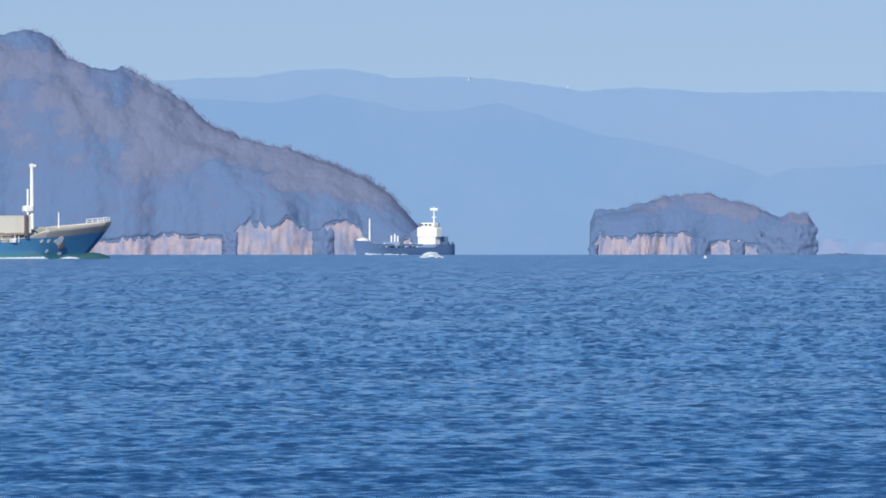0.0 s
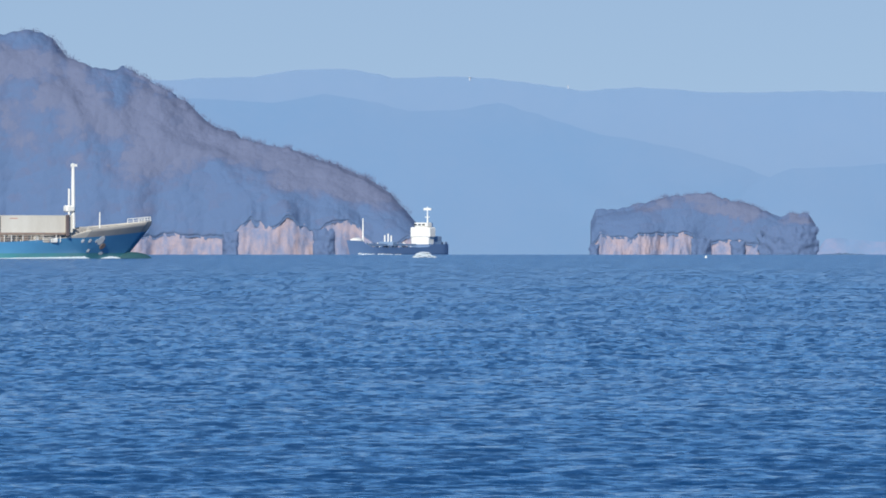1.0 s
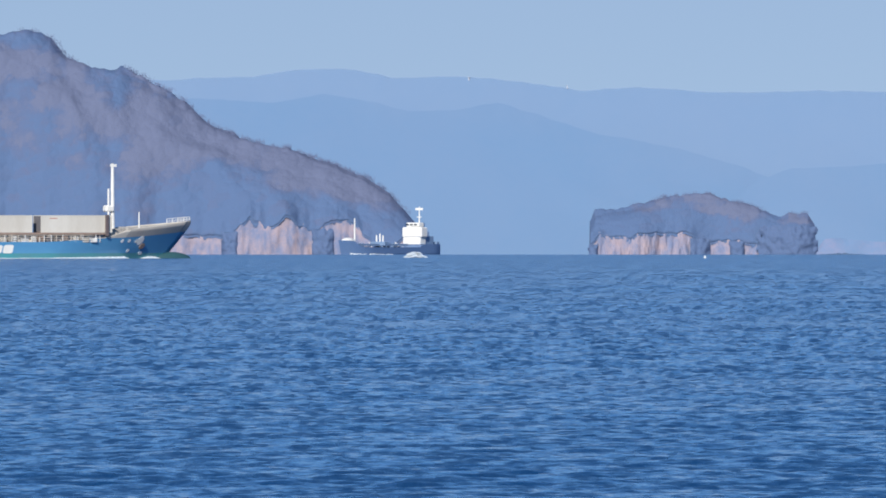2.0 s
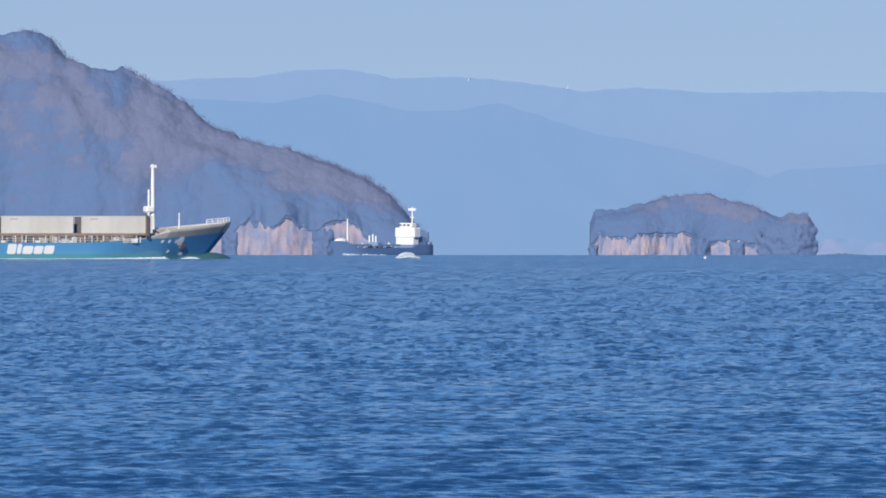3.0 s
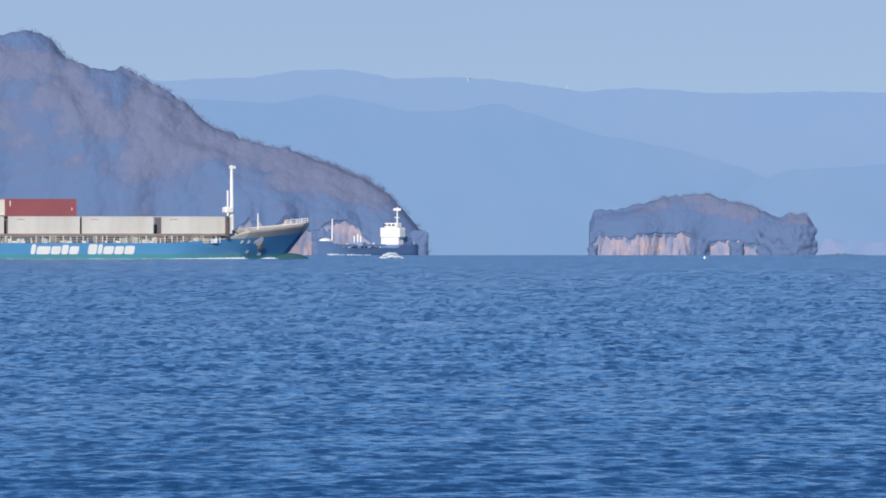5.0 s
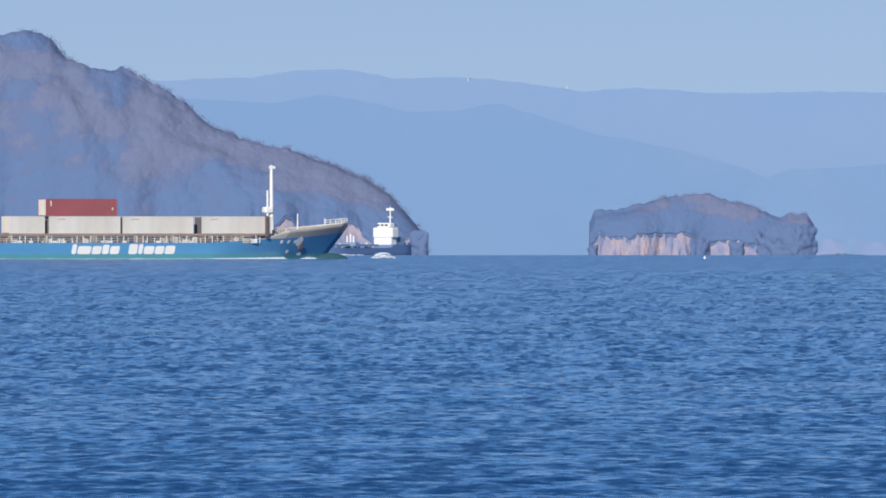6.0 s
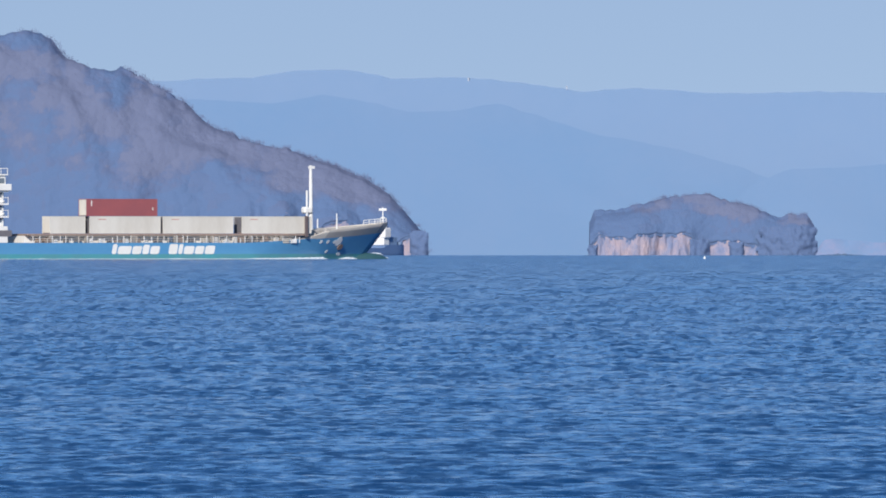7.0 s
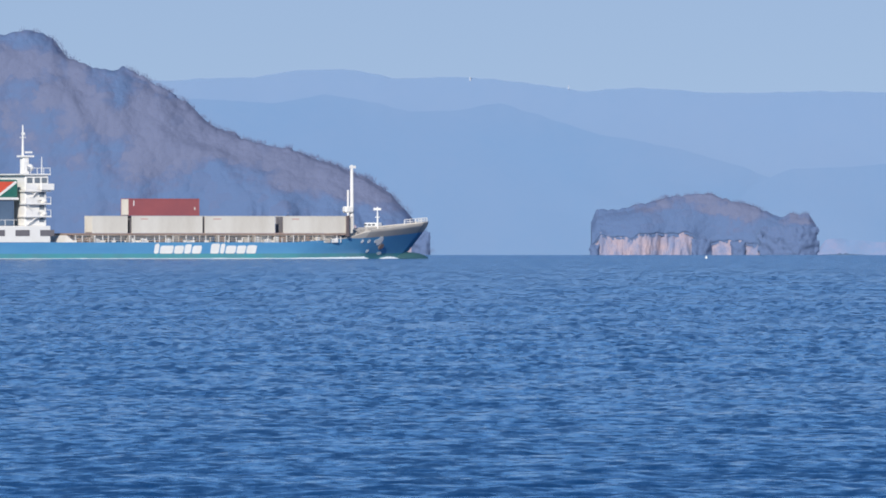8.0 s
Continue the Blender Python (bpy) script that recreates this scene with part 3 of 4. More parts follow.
def hull_patch(name, u, wide, z0, z1, mat, root, label="", proud=0.05):
    """A patch that follows the starboard plating, leaning forward at its top."""
    bm = bmesh.new()
    grid = [[[bm.verts.new(hull_point(u + wide * (a / 4 - 0.5) * (1.0 if b in (1, 2) else 0.62) - wide * 0.35 * (b / 3 - 0.5), z0 + (z1 - z0) * (b / 3 + (0.12 if b == 0 else -0.12 if b == 3 else 0) * (a in (0, 4))), -1, lift)) for b in range(4)]
             for a in range(5)] for lift in (proud, -0.05)]
    for a in range(4):
        for b in range(3):
            bm.faces.new((grid[0][a][b], grid[0][a + 1][b], grid[0][a + 1][b + 1], grid[0][a][b + 1]))
    rim = [(a, 0) for a in range(5)] + [(4, b) for b in (1, 2, 3)] + [(a, 3) for a in (3, 2, 1, 0)] + [(0, b) for b in (2, 1)]
    for (a, b), (c, d) in zip(rim, rim[1:] + rim[:1]):
        bm.faces.new((grid[0][a][b], grid[1][a][b], grid[1][c][d], grid[0][c][d]))
    bmesh.ops.recalc_face_normals(bm, faces=bm.faces)
    return part(name, bm, mat, root, label)


def container(name, mat, length, label, m, doors):
    """A freight container: corrugated sides, posts, rails, a pair of doors and corner castings. Its origin is the near lower aft corner's level, centre."""
    root = thing(name, label, "container", "containers on the hatch", m=m)
    w, h = 2.44, 2.59
    for side, nm in ((-1, "side_panel"), (1, "side_panel")):
        bm = bmesh.new()
        n = int(length / 0.22)
        vs = []
        for i in range(n + 1):
            x = -length / 2 + 0.1 + (length - 0.2) * i / n
            y = side * (w / 2 - (0.025 if i % 2 else 0.02))
            vs.append((bm.verts.new((x, y, 0.16)), bm.verts.new((x, y, h - 0.1))))
        for a, b in zip(vs, vs[1:]):
            bm.faces.new((a[0], b[0], b[1], a[1]))
        part(nm, bm, mat, root)
    part("roof_panel", B(-length / 2 + 0.05, length / 2 - 0.05, -w / 2 + 0.05, w / 2 - 0.05, h - 0.09, h - 0.03), mat, root)
    part("floor_panel", B(-length / 2 + 0.05, length / 2 - 0.05, -w / 2 + 0.05, w / 2 - 0.05, 0.05, 0.17), RUST, root)
    for sy in (-1, 1):
        for sx in (-1, 1):
            part("corner_post", B(sx * (length / 2 - 0.12), sx * length / 2, sy * (w / 2 - 0.12), sy * w / 2, 0, h, bevel=0.02), mat, root)
        part("bottom_rail", B(-length / 2 + 0.12, length / 2 - 0.12, sy * (w / 2 - 0.08), sy * w / 2, 0.02, 0.18), mat, root)
        part("top_rail", B(-length / 2 + 0.12, length / 2 - 0.12, sy * (w / 2 - 0.08), sy * w / 2, h - 0.12, h), mat, root)
    part("front_panel", B(length / 2 - 0.08, length / 2 - 0.03, -w / 2 + 0.1, w / 2 - 0.1, 0.1, h - 0.05), mat, root)
    for sy in (-1, 1):
        d = part("door", B(-length / 2 + 0.02, -length / 2 + 0.07, sy * 0.01, sy * (w / 2 - 0.12), 0.14, h - 0.1, bevel=0.01), doors, root)
        for y in (0.3, 0.75):
            part("lock_rod", Tb((-length / 2 - 0.01, sy * y, 0.15), (-length / 2 - 0.01, sy * y, h - 0.12), 0.02, seg=6), doors, d)
    # a small mark on the side, unreadable
    if mat is BOXRED:
        part("mark", B(-length / 2 + 0.8, -length / 2 + 0.95, -w / 2 - 0.004, -w / 2 + 0.02, 1.5, 2.3), WHITE, root)
        part("mark", B(length / 2 - 0.9, length / 2 - 0.7, -w / 2 - 0.004, -w / 2 + 0.02, 0.9, 1.3), BOXWHITE, root)
    elif length > 8:
        part("mark", B(-length / 2 + 1.5, -length / 2 + 2.8, -w / 2 - 0.004, -w / 2 + 0.02, 2.08, 2.2), FADED, root)
    return root


def build_ship():
    root = thing("container_ship", "blue coastal container ship with buff forecastle and white bridge under way", "ship")
    shell("bottom", lambda x: (-2.0, 0.75), BOOT, root, rows=4, label="sea-green bottom paint at the waterline")
    shell("hull", lambda x: (0.75, low_edge(x)), HULL, root, rows=6, label="blue hull plating")
    shell("bulwark", lambda x: (low_edge(x), top_edge(x)), BEIGE, root, u0=0.864, rows=3, thick=0.15, label="buff painted bulwark")
    for side in (-1, 1):
        shell("bulwark_wing", lambda x: (low_edge(x), top_edge(x)), CREAM, root, u0=0.80, rows=3, thick=0.15, label="cream wing of the bulwark, sloping down aft", u1=0.8635, sides=(side,))
    # decks and transom
    for name, u0, u1, drop, mat in (("main_deck", 0.0, 0.82, 0.12, RUST), ("forecastle_deck", 0.82, 0.995, 0.1, BEIGE)):
        bm = bmesh.new()
        last = None
        for i in range(31):
            u = u0 + (u1 - u0) * i / 30
            z = low_edge(STERN * (1 - u)) - drop
            pair = [bm.verts.new(hull_point(u, z, s, -0.05)) for s in (-1, 1)]
            if last:
                bm.faces.new((last[0], pair[0], pair[1], last[1]))
            last = pair
        part(name, bm, mat, root)
    bm = bmesh.new()
    col = [[bm.verts.new(hull_point(0, z, s)) for z in (-2.0, 0.5, 2.45)] for s in (-1, 1)]
    for j in range(2):
        bm.faces.new((col[0][j], col[0][j + 1], col[1][j + 1], col[1][j]))
    part("transom", bm, HULL, root)
    # bulbous bow
    bm = bmesh.new()
    bmesh.ops.create_uvsphere(bm, u_segments=20, v_segments=12, radius=1.0, matrix=Matrix.LocRotScale((-3.6, 0, -0.35), None, (3.7, 1.15, 1.25)))
    part("bulbous_bow", bm, BULB, root, "bulbous bow awash, its green darkened for shade", smooth=True)
    # hull lettering as plain slanted blocks, one a letter
    x = -51.9
    for wide, tall in ((0.7, 1.5), (2.2, 1.2), (1.5, 1.2), (1.05, 1.4), (1.5, 1.2), (0, 0), (1.4, 1.5), (0.65, 1.5), (1.65, 1.2), (1.45, 1.2), (1.6, 1.25)):
        if not wide:
            x += 1.45
            continue
        cut = 0.18
        outline = [(x + cut, 0.75), (x + wide - cut, 0.75), (x + wide + 0.06, 0.75 + cut), (x + wide + 0.28, 0.75 + tall - cut),
                   (x + wide + 0.3 - cut, 0.75 + tall), (x + 0.3 + cut, 0.75 + tall), (x + 0.22, 0.75 + tall - cut), (x, 0.75 + cut)]
        part("lettering", prism(outline, -BEAM / 2 - 0.03, -BEAM / 2 + 0.05), WHITE, root)
        x += wide + 0.27
    # marks and bare patches on the bow plating, slightly proud of it
    for u in (0.862, 0.878, 0.894):
        hull_patch("name_mark", u, 0.006, 2.3, 2.85, WHITE, root)
    hull_patch("anchor_pocket", 0.903, 0.014, 2.0, 3.3, WHITE, root, "worn white patch at the anchor pocket")
    hull_patch("anchor", 0.917, 0.011, 1.35, 2.2, RUST, root, "rusty red anchor", 0.25)
    hull_patch("paint_scar", 0.893, 0.006, 0.85, 1.35, WHITE, root)
    hull_patch("paint_scar", 0.928, 0.010, 0.5, 0.95, WHITE, root)
    # forecastle: breakwater, windlass, light mast
    part("breakwater", prism([(-18.6, 2.4), (-15.5, 2.4), (-15.5, 3.9), (-16.4, 3.9), (-18.2, 3.0)], -4.8, -4.4), CREAM, root)
    # the post is placed to fit the camera's view, over the fore box's corner
    part("hatch_post", B(-18.2, -17.65, -6.3, -5.98, 3.3, 6.5, bevel=0.05), DARKPOST, root, "dark brown post at the hatch end")
    part("store_house", B(-16.2, -13.2, -2.2, 2.2, 2.9, 4.4, bevel=0.1), BEIGE, root)
    part("windlass", B(-12.0, -10.2, -1.6, 1.6, 3.3, 4.7, bevel=0.25), BEIGE, root)
    crane = part("fore_mast", Tb((-13.6, 0, 3.4), (-13.6, 0, 14.2), 0.36, 0.22), WHITE, root, "tall white foremast")
    part("mast_ladder", Tb((-14.5, -0.4, 6.5), (-14.5, -0.4, 10.4), 0.16), WHITE, crane)
    part("mast_platform", B(-15.0, -13.5, -0.6, 0.6, 6.9, 7.9, bevel=0.2), WHITE, crane)
    part("mast_lamp", B(-13.9, -13.0, -0.2, 0.2, 13.7, 14.1), WHITE, crane)
    part("light_mast", Tb((-9.0, 0.0, 3.6), (-9.0, 0.0, 6.9), 0.13, 0.08), WHITE, root)
    shell("cap_rail", lambda x: (top_edge(x), top_edge(x) + 0.14), CREAM, root, u0=0.864, rows=1, thick=0.2)
    # bow rail
    for u in np.linspace(0.965, 0.997, 5):
        xx = STERN * (1 - u)
        for s in (-1, 1):
            p = hull_point(u, top_edge(xx), s, -0.1)
            part("rail_post", Tb(p, p + Vector((0, 0, 0.72)), 0.05, seg=6), WHITE, root)
    for s in (-1, 1):
        for lift in (0.38, 0.72):
            bm = bmesh.new()
            pts = []
            for u in np.linspace(0.965, 0.997, 5):
                p = hull_point(u, top_edge(STERN * (1 - u)), s, -0.1)
                pts.append(p + Vector((0, 0, lift)))
            for a, b in zip(pts, pts[1:]):
                tube(bm, a, b, 0.04, seg=6)
            part("rail_bar", bm, WHITE, root)
    # hatch coaming and cover under the boxes
    part("hatch_coaming", B(-66, -18.5, -5.0, 5.0, 2.3, 3.5), WHITE, root)
    part("hatch_cover", B(-66, -18.2, -6.0, 6.0, 3.5, 3.8, bevel=0.05), RUST, root)
    rng = random.Random(31)
    for xx in np.arange(-65.0, -18.5, 1.1):
        xx += rng.uniform(-0.25, 0.25)
        tall = 3.5 if rng.random() < 0.7 else rng.uniform(3.0, 3.4)
        y = hull_point(1 + xx / 92, 2.5, -1, -0.12).y
        part("rail_post", B(xx - 0.045, xx + 0.045, y, y + 0.1, 2.4, tall), rng.choice((WHITE, WHITE, CREAM)), root)
    xx = -64.5
    while xx < -19.5:
        wide, tall = rng.uniform(0.4, 1.3), rng.uniform(0.35, 0.95)
        part("deck_fitting", B(xx, xx + wide, -6.2, -5.4, 2.35, 2.4 + tall, bevel=0.08), rng.choice((CREAM, RUST, SHADE, WHITE, GREY)), root)
        xx += wide + rng.uniform(0.3, 1.4)
    for z in (2.72, 3.05, 3.40):
        part("rail_bar", B(-65.6, -20.5, -6.36, -6.29, z, z + 0.06), CREAM, root)
    for xx in (-62.4, -56.1, -48.2, -41.0, -34.6, -28.0, -22.5):
        part("lashing_bridge", prism([(xx, 2.4), (xx + 0.9, 2.4), (xx + 0.6, 3.5), (xx + 0.2, 3.5)], -6.1, -5.3), BEIGE, root)
    # bridge house
    house = part("deck_house", B(-85.0, -69.4, -6.2, 6.2, 2.4, 4.9, bevel=0.08), WHITE, root, "white lower deckhouse")
    # grey-brown blocks stand for the shade inside openings
    for xx in (-83.2, -79.6, -75.4, -71.2):
        part("shade_opening", B(xx, xx + 2.4, -6.25, -6.0, 3.4, 4.3), SHADE, house)
    tower = part("bridge_tower", B(-73.4, -69.8, -5.6, 5.6, 4.9, 10.2, bevel=0.08), WHITE, root, "white bridge tower")
    for z in (6.2, 8.1, 10.0):
        part("deck_ledge", B(-73.7, -69.3, -6.2, 6.2, z, z + 0.22), WHITE, tower)
        for xx in np.arange(-73.6, -69.3, 1.05):
            part("rail_post", B(xx, xx + 0.07, -6.2, -6.13, z + 0.2, z + 1.1), WHITE, tower)
        part("rail_bar", B(-73.6, -69.3, -6.2, -6.13, z + 1.05, z + 1.12), WHITE, tower)
        part("screen", B(-73.5, -71.6, -6.16, -6.1, z + 0.2, z + 0.95), WHITE, tower)
    for z in (5.2, 7.0, 8.9):
        part("window", B(-71.0, -70.2, -5.66, -5.5, z + 0.3, z + 1.0), HAZED_GLASS, tower)
    wheel = part("wheelhouse", B(-73.2, -69.2, -5.2, 5.2, 10.2, 12.5, bevel=0.1), WHITE, root, "white wheelhouse with dark windows")
    for xx in (-72.9, -71.6, -70.4):
        part("window", B(xx, xx + 0.9, -5.26, -5.1, 11.3, 12.1), HAZED_GLASS, wheel)
    part("bridge_wing", B(-71.2, -68.9, -6.5, 6.5, 10.2, 11.2, bevel=0.08), WHITE, wheel)
    part("monkey_deck", B(-73.7, -69.0, -5.5, 5.5, 12.5, 12.68), WHITE, wheel)
    for xx in np.arange(-73.5, -69.0, 1.1):
        part("rail_post", B(xx, xx + 0.07, -5.45, -5.38, 12.6, 13.6), WHITE, wheel)
    part("rail_bar", B(-73.5, -69.1, -5.45, -5.38, 13.5, 13.58), WHITE, wheel)
    mast = part("radar_mast", B(-71.0, -69.9, -0.5, 0.5, 12.0, 15.3, bevel=0.12), WHITE, root, "white radar mast above the wheelhouse")
    part("mast_table", B(-71.4, -69.2, -0.7, 0.7, 15.2, 15.45), WHITE, mast)
    part("pole", Tb((-70.75, 0, 15.3), (-70.75, 0, 20.0), 0.2, 0.09), WHITE, mast)
    part("radar_bar", B(-70.3, -69.2, -0.15, 0.15, 15.8, 16.05), WHITE, mast)
    bm = bmesh.new()
    bmesh.ops.create_uvsphere(bm, u_segments=14, v_segments=8, radius=0.55, matrix=Matrix.Translation((-70.9, -2.5, 13.6)))
    part("radome", bm, WHITE, mast, smooth=True)
    part("whip", Tb((-70.0, -4.5, 12.6), (-70.0, -4.5, 15.2), 0.09, 0.05, 6), WHITE, mast)
    part("searchlight", B(-73.0, -72.2, -4.2, -3.6, 12.7, 14.6, bevel=0.1), WHITE, mast)
    part("yard", B(-70.85, -70.65, -0.8, 0.8, 18.1, 18.2), WHITE, mast)
    part("mast_lamp", B(-70.9, -70.5, -0.2, 0.2, 18.5, 18.9), WHITE, mast)
    for z0, z1, x0, x1 in ((4.9, 6.2, -73.6, -71.6), (6.4, 8.1, -71.4, -73.4), (8.3, 10.0, -73.6, -71.6)):
        part("ladder", Tb((x0, -5.95, z0), (x1, -5.95, z1), 0.1, seg=6), WHITE, tower)
    for xx, z in ((-70.3, 6.6), (-70.3, 8.5)):
        bm = bmesh.new()
        bmesh.ops.create_uvsphere(bm, u_segments=12, v_segments=8, radius=0.36, matrix=Matrix.LocRotScale((xx, -6.0, z + 0.1), None, (1.2, 0.8, 0.8)))
        part("life_raft", bm, WHITE, tower, smooth=True)
    part("deck_winch", B(-80.5, -78.8, -5.9, -5.2, 4.9, 5.9, bevel=0.2), WHITE, root)
    for xx in np.arange(-84.6, -75.2, 1.5):
        part("rail_post", B(xx, xx + 0.07, -6.1, -6.03, 4.9, 5.8), WHITE, house)
    part("rail_bar", B(-84.8, -75.0, -6.1, -6.03, 5.75, 5.82), WHITE, house)
    # funnel and casing
    # casing colour stands for the shaded aft wall of the bridge house
    casing = part("engine_casing", B(-85.0, -74.9, -5.0, 5.0, 4.9, 9.0, bevel=0.1), GREY, root, "engine casing painted the blue-grey of shade")
    part("funnel", B(-84.6, -74.4, -5.2, 5.2, 9.0, 11.8, bevel=0.2), GREEN, root, "red and green funnel with a white slanting stripe")
    part("funnel_band", prism([(-84.4, 9.3), (-78.2, 9.3), (-74.9, 11.5), (-84.4, 11.5)], -5.23, -5.15), RED, root)
    part("funnel_stripe", prism([(-78.2, 9.25), (-77.6, 9.25), (-74.5, 11.4), (-74.9, 11.6)], -5.24, -5.14), WHITE, root)
    part("funnel_stripe", B(-84.7, -74.3, -5.24, 5.24, 8.8, 9.15), WHITE, root)
    part("exhaust_pipe", Tb((-74.8, 0, 11.6), (-76.4, 0, 14.0), 0.3), BLACK, root)
    # boxes on the hatch
    boxes = []
    # the long boxes' doors are coloured dark for shade in the gaps
    for k in range(3):
        boxes.append(container("freight_container", BOXWHITE, 12.19, "long cream freight container on the ship's hatch", pose((-23.0, -36.65, -49.25)[k], -4.7, 3.82), SHADE))
    boxes.append(container("freight_container", BOXWHITE, 6.06, "short cream freight container at the aft end of the row", pose(-59.1, -4.7, 3.82), BOXWHITE))
    boxes.append(container("freight_container", BOXRED, 12.19, "long red freight container with white doors, stacked on a cream one", pose(-49.8, -4.7, 6.43), BOXWHITE))
    # bow wave and foam along the side
    foam = thing("bow_wave", "white foam thrown up along the ship's waterline", "foam")
    def ribbon(u0, u1, n, height, reach):
        bm, last = bmesh.new(), None
        for i in range(n + 1):
            u = u0 + (u1 - u0) * i / n
            h, w = height(u), reach(u)
            row = []
            for share, tall in ((-0.1, 0.0), (0.12, 0.8), (0.35, 1.0), (0.62, 0.55), (1.0, 0.0)):
                rag = 0.55 + 0.9 * abs(noise.noise((u * 700, share * 5, 1.7))) + 0.5 * noise.noise((u * 260, share * 3, 4.1))
                p = hull_point(u, 0.2, -1, share * w)
                row.append(bm.verts.new((p.x, p.y, -0.12 + (0.12 + h * rag) * tall)))
            if last:
                for j in range(4):
                    bm.faces.new((last[j], row[j], row[j + 1], last[j + 1]))
            last = row
        bmesh.ops.recalc_face_normals(bm, faces=bm.faces)
        return bm

    def surge(u):
        return max(0.0, (u - 0.70) / 0.19) ** 1.2 if u < 0.89 else max(0.0, 1 - (u - 0.89) / 0.012)
    part("side_foam", ribbon(0.14, 0.905, 700, lambda u: 0.07 + 0.10 * max(0.0, noise.noise((u * 30, 2, 2))) + 0.22 * surge(u), lambda u: 0.9 + 1.3 * surge(u)), FOAM, foam, smooth=True)
    part("stem_spray", ribbon(0.935, 0.985, 60, lambda u: 0.3 * math.sin(math.pi * (u - 0.935) / 0.05), lambda u: 0.5), FOAM, foam, smooth=True)
    return [root, foam] + boxes


# ---- tanker, the reflection of its house, and buoy ----
def build_tanker():
    root = thing("tanker", "small dark-hulled tanker with white bridge aft", "ship")
    L, W = 62.0, 10.0
    bm = bmesh.new()
    grid = []
    for i in range(33):
        u = i / 32
        q = max(0, (u - 0.75) / 0.25)
        half = W / 2 * (1 - q ** 2.2) * (1 - 0.2 * max(0, (0.1 - u) / 0.1) ** 2)
        top = 3.0 + 2.2 * ease(0.86, 0.92, u) + 0.6 * q + 1.2 * (1 - ease(0.2, 0.26, u))
        row = []
        for s, z in ((-1, top), (-1, 0.8), (-0.9, -2), (0.9, -2), (1, 0.8), (1, top)):
            row.append(bm.verts.new((u * L + (0.03 * L * q * z / 5), s * half, z)))
        grid.append(row)
    for a, b in zip(grid, grid[1:]):
        for j in range(6):
            k = (j + 1) % 6
            bm.faces.new((a[j], b[j], b[k], a[k]))
    bm.faces.new(grid[0])
    bmesh.ops.recalc_face_normals(bm, faces=bm.faces)
    part("hull", bm, TANKHULL, root, "dark navy hull with haze in its colour")
    bm = bmesh.new()
    bmesh.ops.create_uvsphere(bm, u_segments=18, v_segments=10, radius=1.0, matrix=Matrix.LocRotScale((L - 4.5, 0, 5.5), None, (3.4, 2.2, 1.3)))
    part("forecastle", bm, WHITE, root, "white rounded forecastle", smooth=True)
    part("fore_mast", Tb((L - 9, 0, 3), (L - 9, 0, 14.2), 0.4, 0.22), WHITE, root)
    part("pipe_rack", B(18, L - 10, -1.0, 1.0, 3.6, 4.4), TANKDECK, root)
    for x in (22, 27, 33, 44, 49):
        part("tank_hatch", B(x, x + 1.6, -3.2, -1.6, 3.0, 4.6, bevel=0.2), TANKDECK, root)
    for y in (-1.4, 0.2, 1.6):
        part("vent_post", Tb((36, y, 3), (36, y, 8.4 - abs(y) * 0.5), 0.3), WHITE, root)
    rng = random.Random(12)
    x = 15.5
    while x < L - 11:
        tall = rng.uniform(0.5, 1.9)
        part("deck_pipe", Tb((x, rng.uniform(-3.5, 0.0), 3.0), (x + rng.uniform(-0.3, 0.3), rng.uniform(-3.5, 0.0), 3.2 + tall), rng.uniform(0.12, 0.3), seg=6),
             rng.choice((TANKDECK, TANKDECK, WHITE)), root)
        x += rng.uniform(1.0, 2.6)
    part("manifold", B(34.5, 37.5, -3.4, 3.4, 3.6, 5.2, bevel=0.2), TANKDECK, root)
    part("deckhouse", B(9.8, 13.8, -4.3, 3.9, 4.0, 7.0, bevel=0.3), WHITE, root)
    house = part("bridge_house", B(9.6, 14, -4.6, 4.6, 6.8, 10.8, bevel=0.4), WHITE, root, "bright white bridge house")
    part("wheelhouse", B(10, 13.6, -3.0, 3.2, 10.8, 12.6, bevel=0.4), WHITE, house)
    for y in (-2.9, -1.0, 0.9):
        part("window", B(13.55, 13.68, y, y + 1.3, 11.5, 12.1), GLASS, house)
    mast = part("radar_mast", Tb((10.4, 1.2, 12.3), (10.4, 1.2, 18.8), 0.3, 0.18), WHITE, root)
    part("radar_bar", B(10.2, 10.6, -0.5, 2.9, 17.4, 18.3), WHITE, mast)
    part("radar_bar", B(10.2, 10.6, 0.2, 2.2, 14.6, 14.9), WHITE, mast)
    # deck blue-grey stands for shade on the after side of the house
    part("engine_casing", B(3.6, 9.6, -3.4, 3.4, 4.0, 7.3, bevel=0.2), TANKDECK, root, "engine casing painted the blue-grey of shade")
    part("funnel", B(6.4, 8.8, -1.2, 1.2, 7.3, 12.6, bevel=0.3), TANKHULL, root, "dark blue funnel")
    part("lifeboat", B(3.8, 7.2, -3.3, -2.2, 8.6, 9.3, bevel=0.3), WHITE, root)
    for x in (4.2, 6.8):
        part("davit", Tb((x, -2.9, 7.2), (x, -2.9, 8.8), 0.12, seg=6), TANKDECK, root)
    bm = bmesh.new()
    for i in range(40):
        along = rng.uniform(0, 1) ** 1.5
        bmesh.ops.create_icosphere(bm, subdivisions=1, radius=1.0, matrix=Matrix.LocRotScale(
            (L - 1 - 26 * along, 3.4 + 2.2 * min(1.0, along * 5) + rng.uniform(0, 0.5), 0.2 + rng.uniform(0, 0.5) * (1 - along)), None,
            (rng.uniform(0.4, 1.2), 0.4, rng.uniform(0.1, 0.28))))
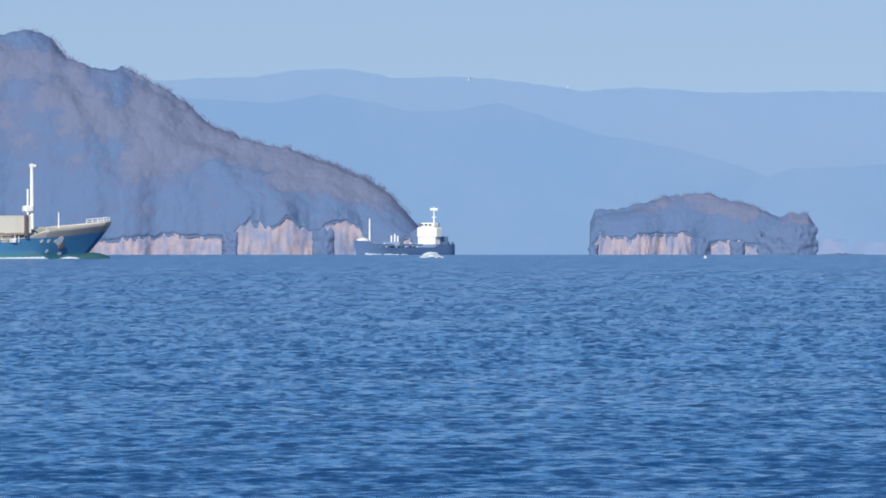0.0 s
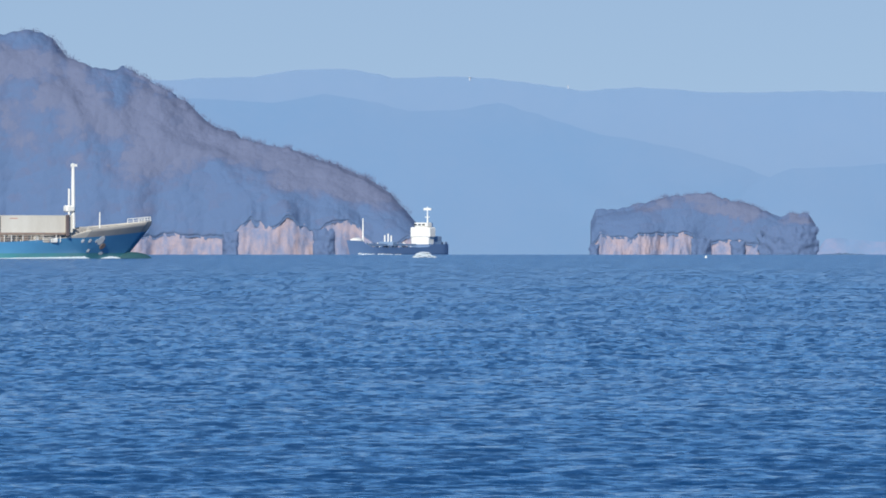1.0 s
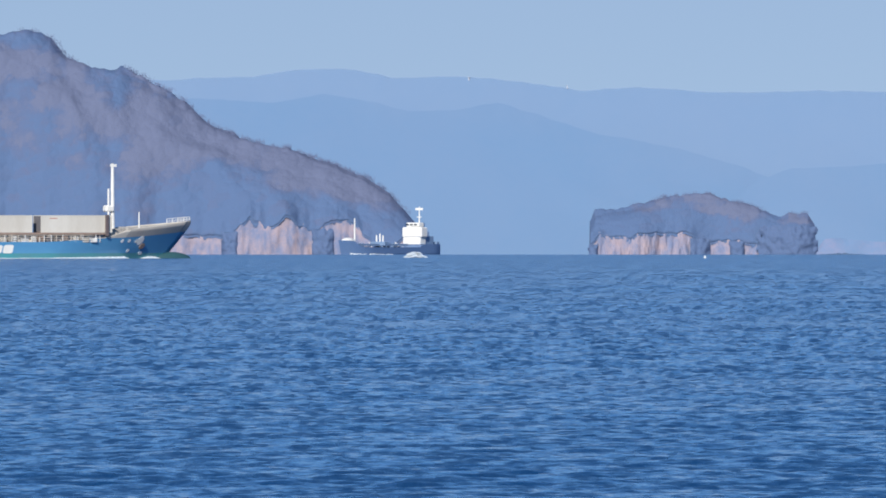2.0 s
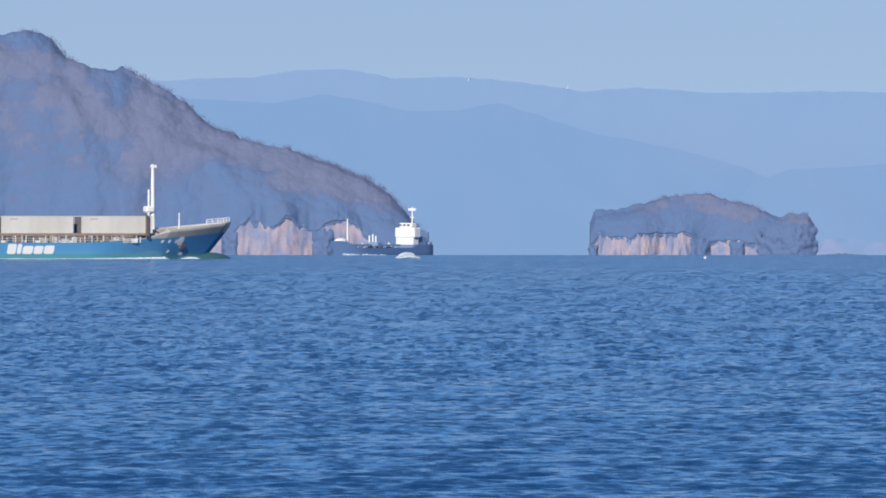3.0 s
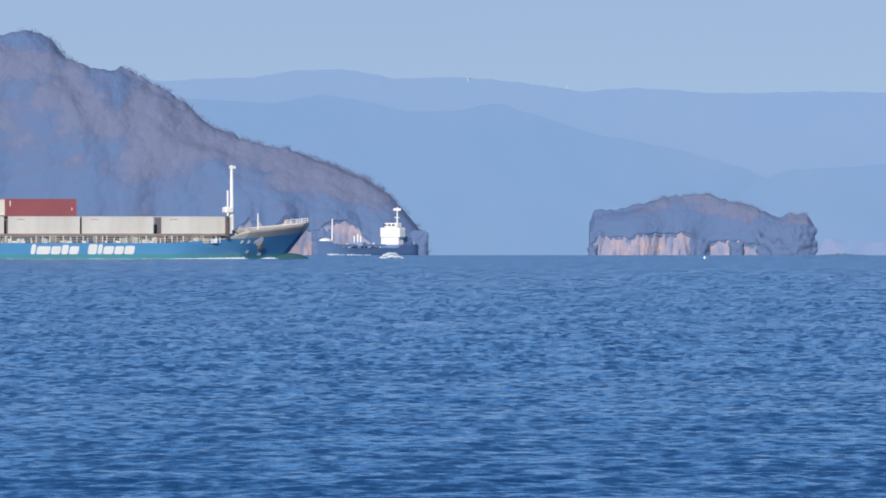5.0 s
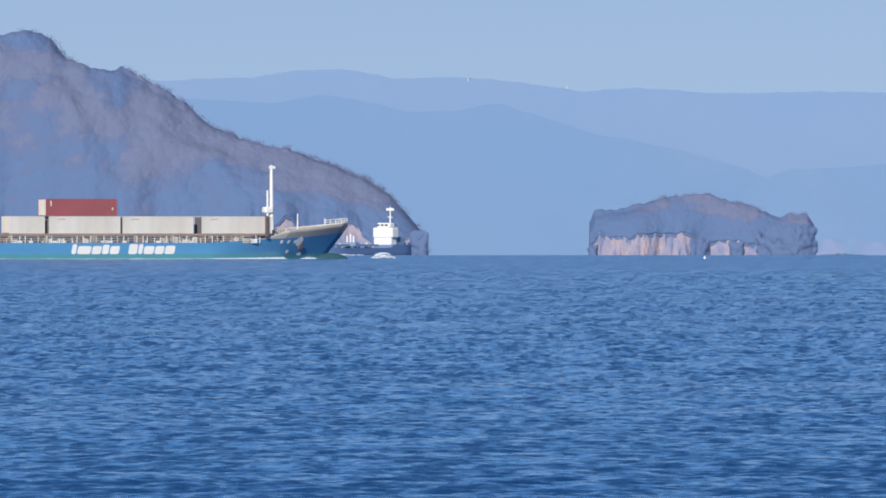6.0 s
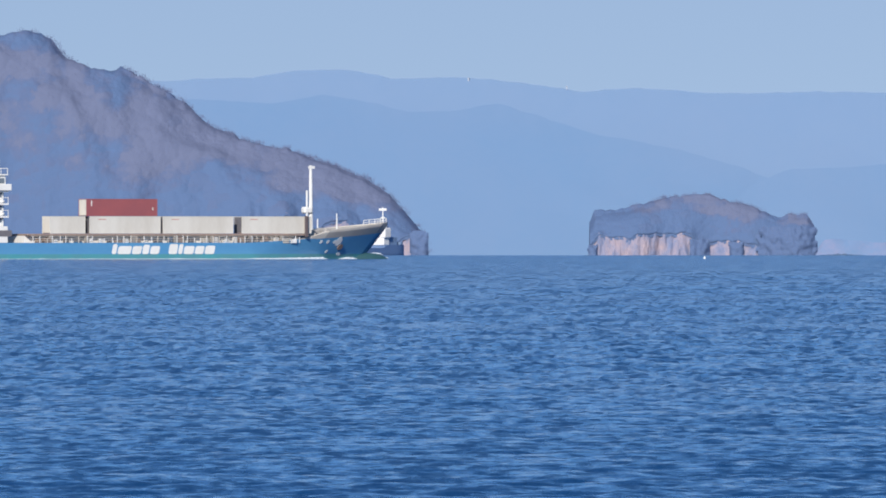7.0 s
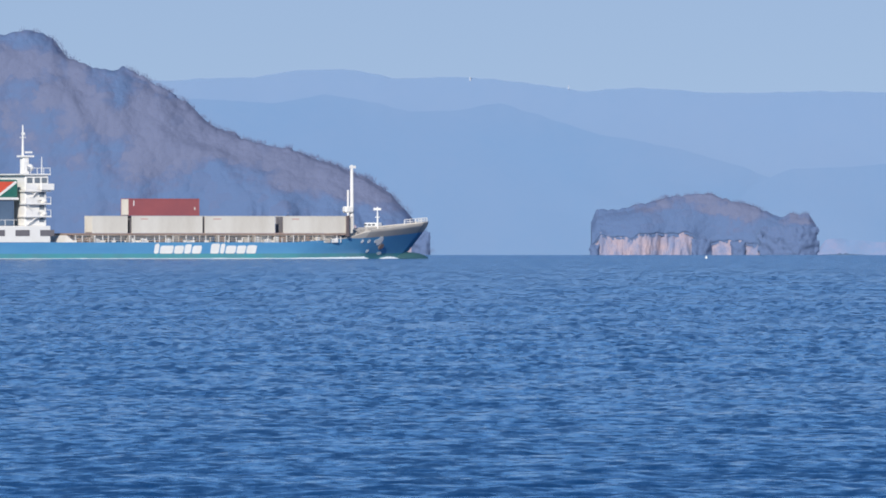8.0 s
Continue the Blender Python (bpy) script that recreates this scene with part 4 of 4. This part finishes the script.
    tagged(part("bow_wash", bm, FOAM, root, smooth=True), "thin white bow wash", kind="stuff")
    part("stern_rail", B(0.3, 2.2, -3.8, 3.8, 4.2, 5.2, bevel=0.1), TANKDECK, root)
    return root


def build_small():
    # reflection of the tanker's bridge house, built as white foam-coloured lumps
    glint = thing("house_glint", "white reflection of the tanker's bridge house on the sea, built as lumps", "foam")
    rng = random.Random(2)
    for name, count, wide, low, high in (("lower_glint", 90, 1.7, -0.1, 0.45), ("upper_glint", 60, 1.1, 0.35, 0.95)):
        bm = bmesh.new()
        for i in range(count):
            spot = rng.uniform(-1, 1)
            z = low + (high - low) * rng.random() * (1 - 0.6 * spot * spot)
            bmesh.ops.create_icosphere(bm, subdivisions=2, radius=1.0, matrix=Matrix.LocRotScale(
                (spot * wide, rng.uniform(-0.6, 0.6), z), None, (rng.uniform(0.15, 0.5), 0.3, rng.uniform(0.03, 0.09))))
        part(name, bm, FOAM, glint, smooth=True)
    bm = bmesh.new()
    bmesh.ops.create_uvsphere(bm, u_segments=14, v_segments=8, radius=0.2, matrix=Matrix.Translation((0, 0, 0.12)))
    tube(bm, (0, 0, 0.25), (0, 0, 0.45), 0.06, 0.04)
    d = 1600
    x = across(1247, d)
    buoy = part("buoy", bm, WHITE, None, smooth=True)
    buoy.matrix_basis = pose(x, d, sea(x, d))
    tagged(buoy, "small white round buoy afloat", "buoy")
    reef, last = bmesh.new(), None
    for i in range(61):
        xx = across(1448 + 86 * i / 60, 3300)
        h = (0.35 + 0.5 * abs(noise.noise((xx * 0.4, 0, 7))) + 0.3 * noise.noise((xx * 1.7, 0, 2))) * math.sin(math.pi * i / 60) ** 0.5
        yy = 3300 + 1.5 * noise.noise((xx * 0.2, 5, 5))
        row = [reef.verts.new((xx, yy + w, sea(xx, 3300) + z)) for w, z in ((-1.6, -0.5), (-0.5, h * 0.8), (0.4, h), (1.6, -0.5))]
        if last:
            for j in range(3):
                reef.faces.new((last[j], row[j], row[j + 1], last[j + 1]))
        last = row
    tagged(part("reef", reef, GREY, None), "low dark reef awash beyond the islet", "rock")
    return glint


SEA = build_sea()
build_land()
build_ranges()
SHIP = build_ship()
TANKER = build_tanker()
HOUSE_GLINT = build_small()


# ---- what moves ----
def motions():
    HEAD = 31.0
    c, s = math.cos(radians(HEAD)), math.sin(radians(HEAD))

    def at(t):
        bow = Vector((-2.5, 1610.0, 0)) + Vector((c, s, 0)) * 6.93 * (t - 8.0)
        mid = bow - Vector((c, s, 0)) * 45
        return pose(bow.x, bow.y, sea(mid.x, mid.y) + 0.05 * math.sin(t * 0.9), 0.25 * math.sin(t * 0.8), 0.0, HEAD)
    local = {o: o.matrix_basis.copy() for o in SHIP}
    for o in SHIP:
        walk(o, [(t, at(t) @ local[o]) for t in (0.0, 1.0, 2.0, 3.0, 4.0, 5.0, 6.0, 7.0, 8.0)])
    # tanker: heads left and towards the shore
    rows = []
    for t in (0.0, 2.0, 4.0, 6.0, 8.0):
        d = 4100 - 4.1 * t
        x = across(789.0 - 12.7 * t, d)
        rows.append((t, pose(x, d, sea(x, d) + 0.5, 0, 0, 180 + 56)))
    walk(TANKER, rows)
    rows = []
    for t in (0.0, 2.0, 4.0, 6.0, 8.0):
        d = 1680.0
        x = across(762.5 - 14.0 * t, d)
        rows.append((t, pose(x, d, sea(x, d), 0, 0, 180)))
    walk(HOUSE_GLINT, rows)
    # the two wave fields drift over one another
    walk(SEA[1], [(t, pose(0.1 * t, -0.8 * t, 0)) for t in (0.0, 4.0, 8.0)])
    walk(SEA[2], [(t, pose(-0.1 * t, -0.45 * t, 0)) for t in (0.0, 4.0, 8.0)])


motions()
